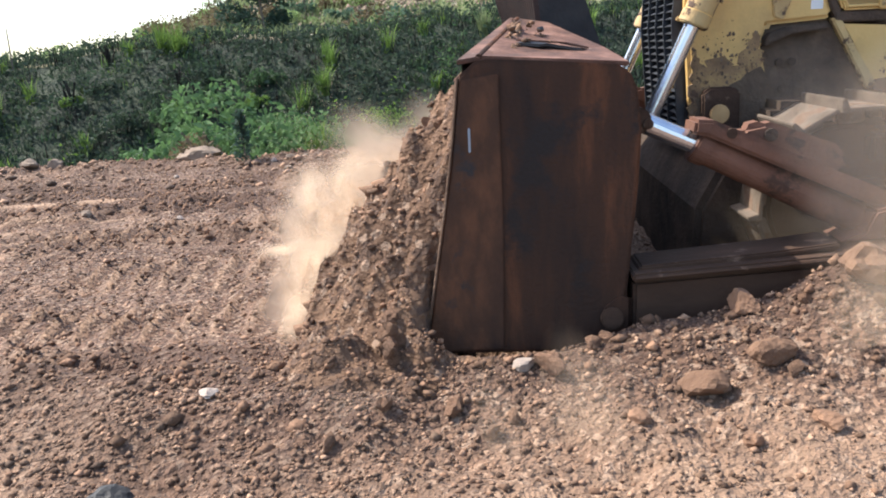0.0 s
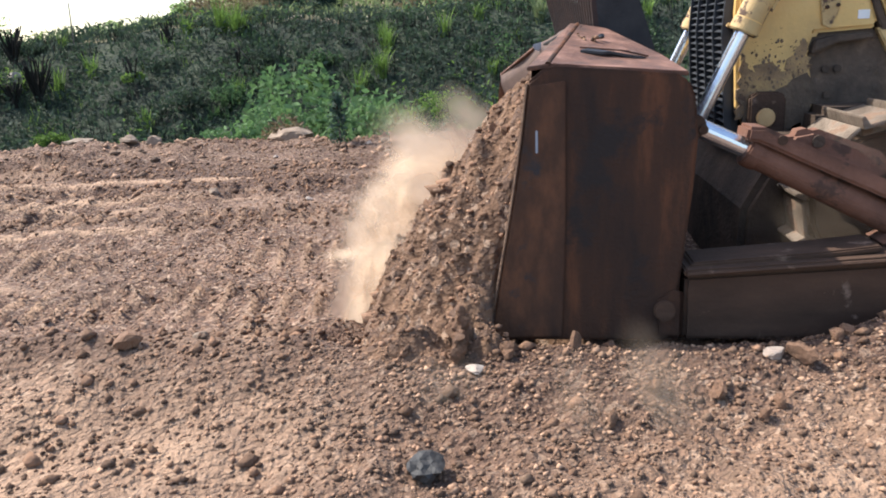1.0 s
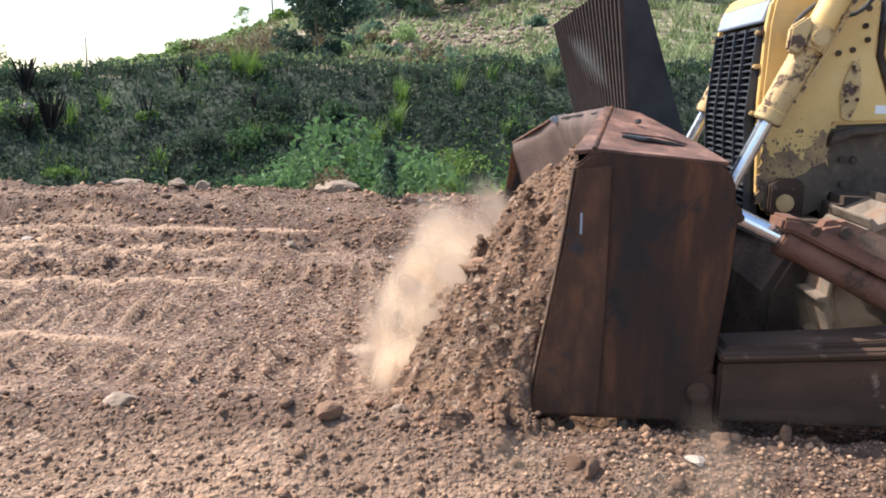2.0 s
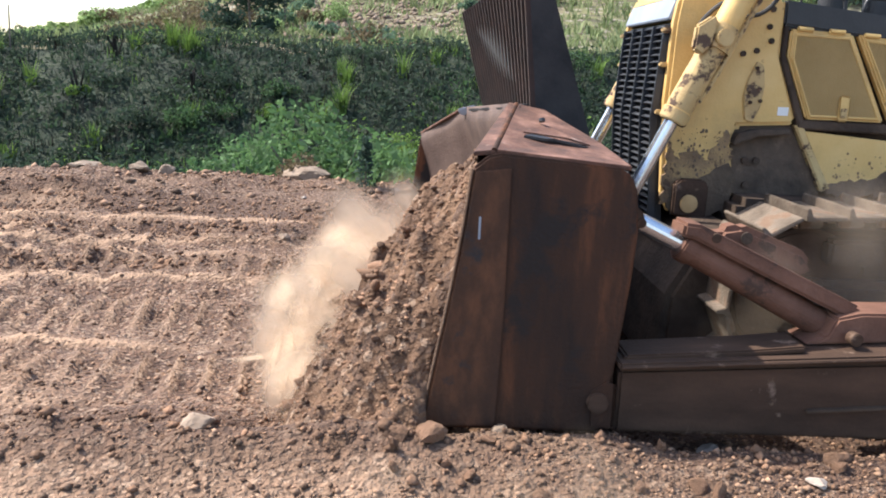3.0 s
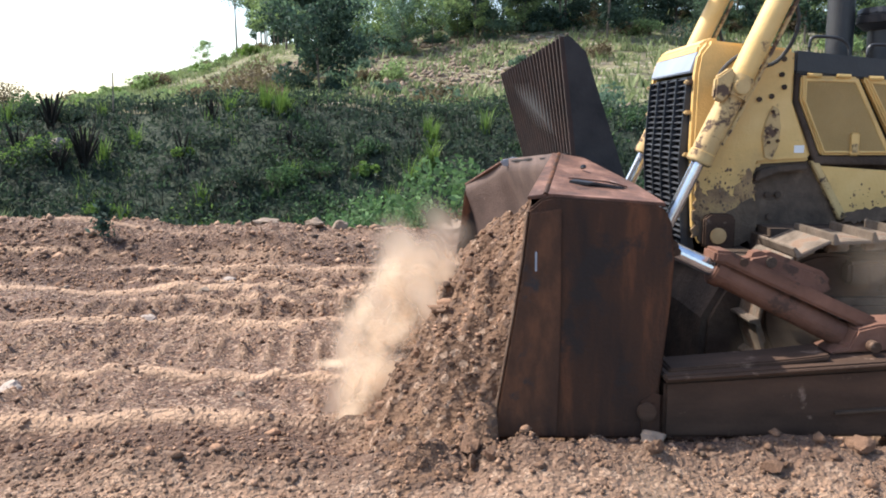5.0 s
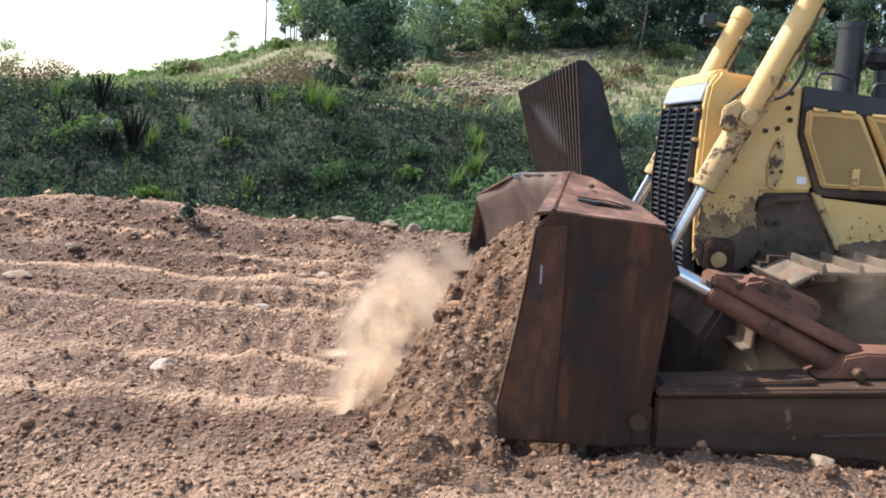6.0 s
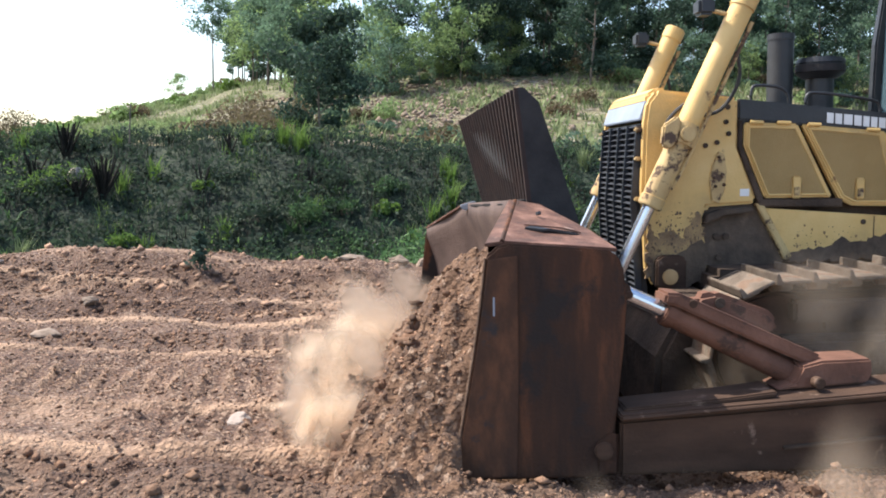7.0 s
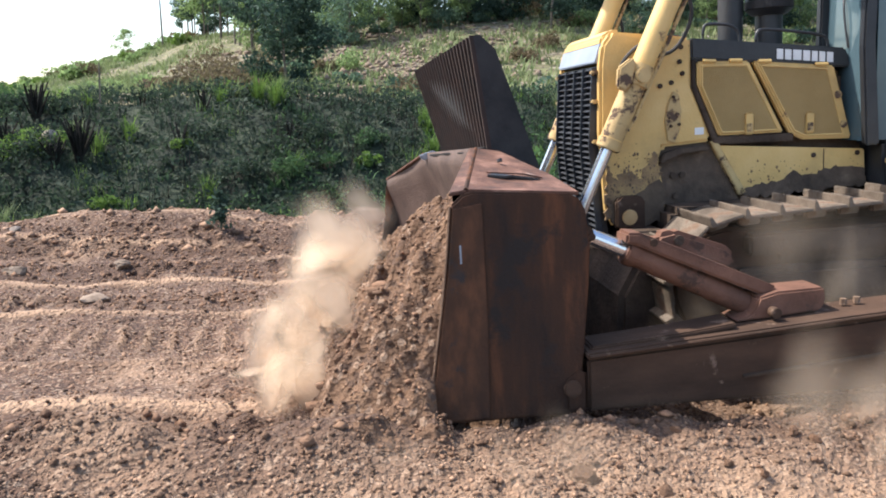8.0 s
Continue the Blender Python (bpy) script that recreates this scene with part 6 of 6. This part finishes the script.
def plant_tree(k, az, dist, size, used):
    x, y = -6.0 + dist * math.sin(radians(az)), dist * math.cos(radians(az))
    m = pose(x, y, land_at(x, y) - 0.1, 0, 0, (az * 83 + dist * 31) % 360)
    if k not in used:
        used.add(k)
        ob = KINDS[k]
        ob.matrix_basis = m
    else:
        ob = copy_thing(KINDS[k], m)
    ob.scale = (size, size, size)
    return ob


USED = set()
plant_tree(3, -4.1, 130, 1.05, USED)
plant_tree(7, 1.6, 44, 1.0, USED)
plant_tree(6, 12.0, 76, 1.15, USED)
plant_tree(6, 20.0, 72, 1.1, USED)
plant_tree(5, 3.2, 52, 1.0, USED)
plant_tree(0, 0.6, 72, 1.0, USED)
plant_tree(1, -0.9, 96, 1.1, USED)
plant_tree(2, -1.7, 112, 1.2, USED)
plant_tree(1, -0.2, 84, 1.0, USED)
plant_tree(0, -2.3, 126, 1.2, USED)
plant_tree(4, -6.3, 148, 0.8, USED)
for k in range(10):
    plant_tree((1, 0, 2, 6)[k % 4], -2.9 + 0.36 * k, 132 - 4.5 * k, 0.85 + 0.13 * (k * 7 % 4), USED)
plant_tree(4, -19.5, 60, 0.55, USED)
rr = random.Random(5)
for k in range(54):
    az = -0.5 + 44 * (k + rr.random()) / 54
    dist = (rr.uniform(72, 84), rr.uniform(80, 100), rr.uniform(96, 125))[k % 3]
    plant_tree((0, 1, 6, 2, 1, 2, 4, 3)[k % 8] if az < 11 else (6, 1, 6, 0)[k % 4], az, dist, rr.uniform(0.8, 1.15), USED)
for k in range(40):
    az = 14 + 28 * (k + rr.random()) / 40
    plant_tree((6, 5, 4, 5)[k % 4], az, rr.uniform(74, 92), rr.uniform(0.5, 0.9), USED)
for k in range(14):
    az = 0.5 + 15 * (k + rr.random()) / 14
    plant_tree((4, 2, 5)[k % 3], az, rr.uniform(68, 80), rr.uniform(0.5, 0.9), USED)


for k in range(60):
    rr2 = random.Random(1300 + k)
    az, dist = 4 + 36 * (k + rr2.random()) / 60, rr2.uniform(70, 92)
    sx, sy = -6 + dist * math.sin(radians(az)), dist * math.cos(radians(az))
    shrub(sx, sy, rr2.uniform(0.8, 1.9), 700, 0.14, (L_TREE_PALE, L_TREE, L_TREE_DARK, L_TREE, L_BROWN)[k % 5], 1400 + k, "undergrowth bush beneath the hillside trees", 0.8, 2)


def talus(rng, n):
    az = np.radians(rng.normal(8, 5.5, n))
    d = rng.uniform(40, 78, n)
    return -6 + d * np.sin(az), d * np.cos(az)


stone_field("talus", M_ROCK, 5200, talus, (0.07, 0.38), 9, "broken grey-brown rubble on the hillside")


# ---- what moves ----
def way(t):
    """Distance, lift and pitch of the machine at a time, on a smooth curve through its rows."""
    k = max(0, min(len(WAY) - 2, next((i for i in range(len(WAY) - 1) if WAY[i + 1][0] >= t), len(WAY) - 2)))
    out = []
    a, b = WAY[k], WAY[k + 1]
    p, q = WAY[max(k - 1, 0)], WAY[min(k + 2, len(WAY) - 1)]
    h = b[0] - a[0]
    s = (t - a[0]) / h
    for c in (1, 2, 3):
        ma = (b[c] - p[c]) / (b[0] - p[0]) * h
        mb = (q[c] - a[c]) / (q[0] - a[0]) * h
        out.append((2 * s ** 3 - 3 * s * s + 1) * a[c] + (s ** 3 - 2 * s * s + s) * ma + (3 * s * s - 2 * s ** 3) * b[c] + (s ** 3 - s * s) * mb)
    return out


def clod_rows(times, place, seed, spin):
    rr = random.Random(seed)
    ax, ay, az = rr.uniform(-180, 180), rr.uniform(-60, 60), rr.uniform(-180, 180)
    return [(t, Matrix.Translation(place(t)) @ pose(0, 0, 0, ax, ay, az) @ pose(0, 0, 0, 0, -spin(t), 0)) for t in times]


def keep_size(ob, size):
    ob.scale = (size, size, size)


def motions():
    times = [i * 0.25 for i in range(33)]
    rows, heap_rows = [], []
    for t in times:
        d, lift, pitch = way(t)
        p = lane(d, 0, lift)
        rows.append((t, pose(*p, 0, -pitch, -HEAD)))
        heap_rows.append((t, pose(*lane(d, 0, 0.0), 0, 0, -HEAD)))
    walk(dozer, rows)
    walk(heap, heap_rows)
    start = way(0)[0]
    # the shoes run round their tracks as far as the machine goes
    for sh, cy, s0 in SHOES:
        out = []
        for t in times:
            x, z, a = on_loop(s0 + start - way(t)[0])
            out.append((t, Matrix.Translation((x, cy, z)) @ pose(0, 0, 0, 0, -math.degrees(a), 0)))
        walk(sh, out)
    # clods that tumble down the heap
    for ob, size, yv, t0, span, seed in RIDERS:
        def place(t, yv=yv, t0=t0, span=span, size=size):
            k = min(1, max(0, (t - t0) / span))
            x = -0.50 - 0.50 * ((yv * 13.7) % 1) - (0.45 + 0.35 * ((yv * 7.3) % 1)) * k ** 1.3
            z = max(0.0, float(heap_height(np.array([x]), np.array([yv]))[0])) + size * 0.30 + 0.05 * abs(math.sin(k * 9)) * (k < 1)
            return lane(x + way(t)[0], yv, z)
        walk(ob, clod_rows(times, place, seed, lambda t, t0=t0, span=span: 70 * 4 * min(1, max(0, (t - t0) / span))))
        keep_size(ob, size)
    # clods that fall off past the blade's end and stay lying
    for ob, size, upos, vpos, seed in SPILLS:
        u0 = 1.15 - upos

        def place(t, u0=u0, vpos=vpos, size=size):
            d = way(t)[0]
            p = lane(u0, vpos)
            rest = land_at(p.x, p.y) + size * 0.35
            if d - 0.95 > u0:
                if u0 < start - 1.3:
                    up = smooth(0.0, 0.9, d - 0.95 - u0)
                    q = lane(d - 0.95, vpos + 0.42 * up)
                    return Vector((q.x, q.y, rest + 0.16 * float(up)))
            return Vector((p.x, p.y, rest))
        walk(ob, clod_rows(times, place, seed, lambda t, u0=u0: 60 * max(0, way(t)[0] - 0.95 - u0) if u0 < start - 1.3 else 0))
        keep_size(ob, size)
    # dust drifts with the heap and sways
    for ob, seed in CLOUDS:
        out = []
        for t in times:
            d = way(t)[0]
            w = math.sin(t * 1.7 + seed * 2.1)
            near = float(np.interp(t, [0, 4, 6, 8], [0.20, 0.16, 0.08, 0.02])) if seed < 5 else float(np.interp(t, [0, 3.5, 6.5], [1.7, 1.5, 0.0])) if seed == 6 else 0.0
            out.append((t, pose(*lane(d + near + 0.05 * w, 0.06 * math.sin(t * 1.1 + seed), 0.03 * w), 2 * w, 3 * math.sin(t * 1.3 + seed), -HEAD + 2 * w)))
        walk(ob, out)
    # the first haze is left behind and drifts slowly
    for ob in HAZE:
        walk(ob, [(t, pose(*lane(0.15 + 0.10 * t, -0.02 * t, 0.02 * t), 0, 0, -HEAD)) for t in (0, 2, 4, 6, 8)])


motions()
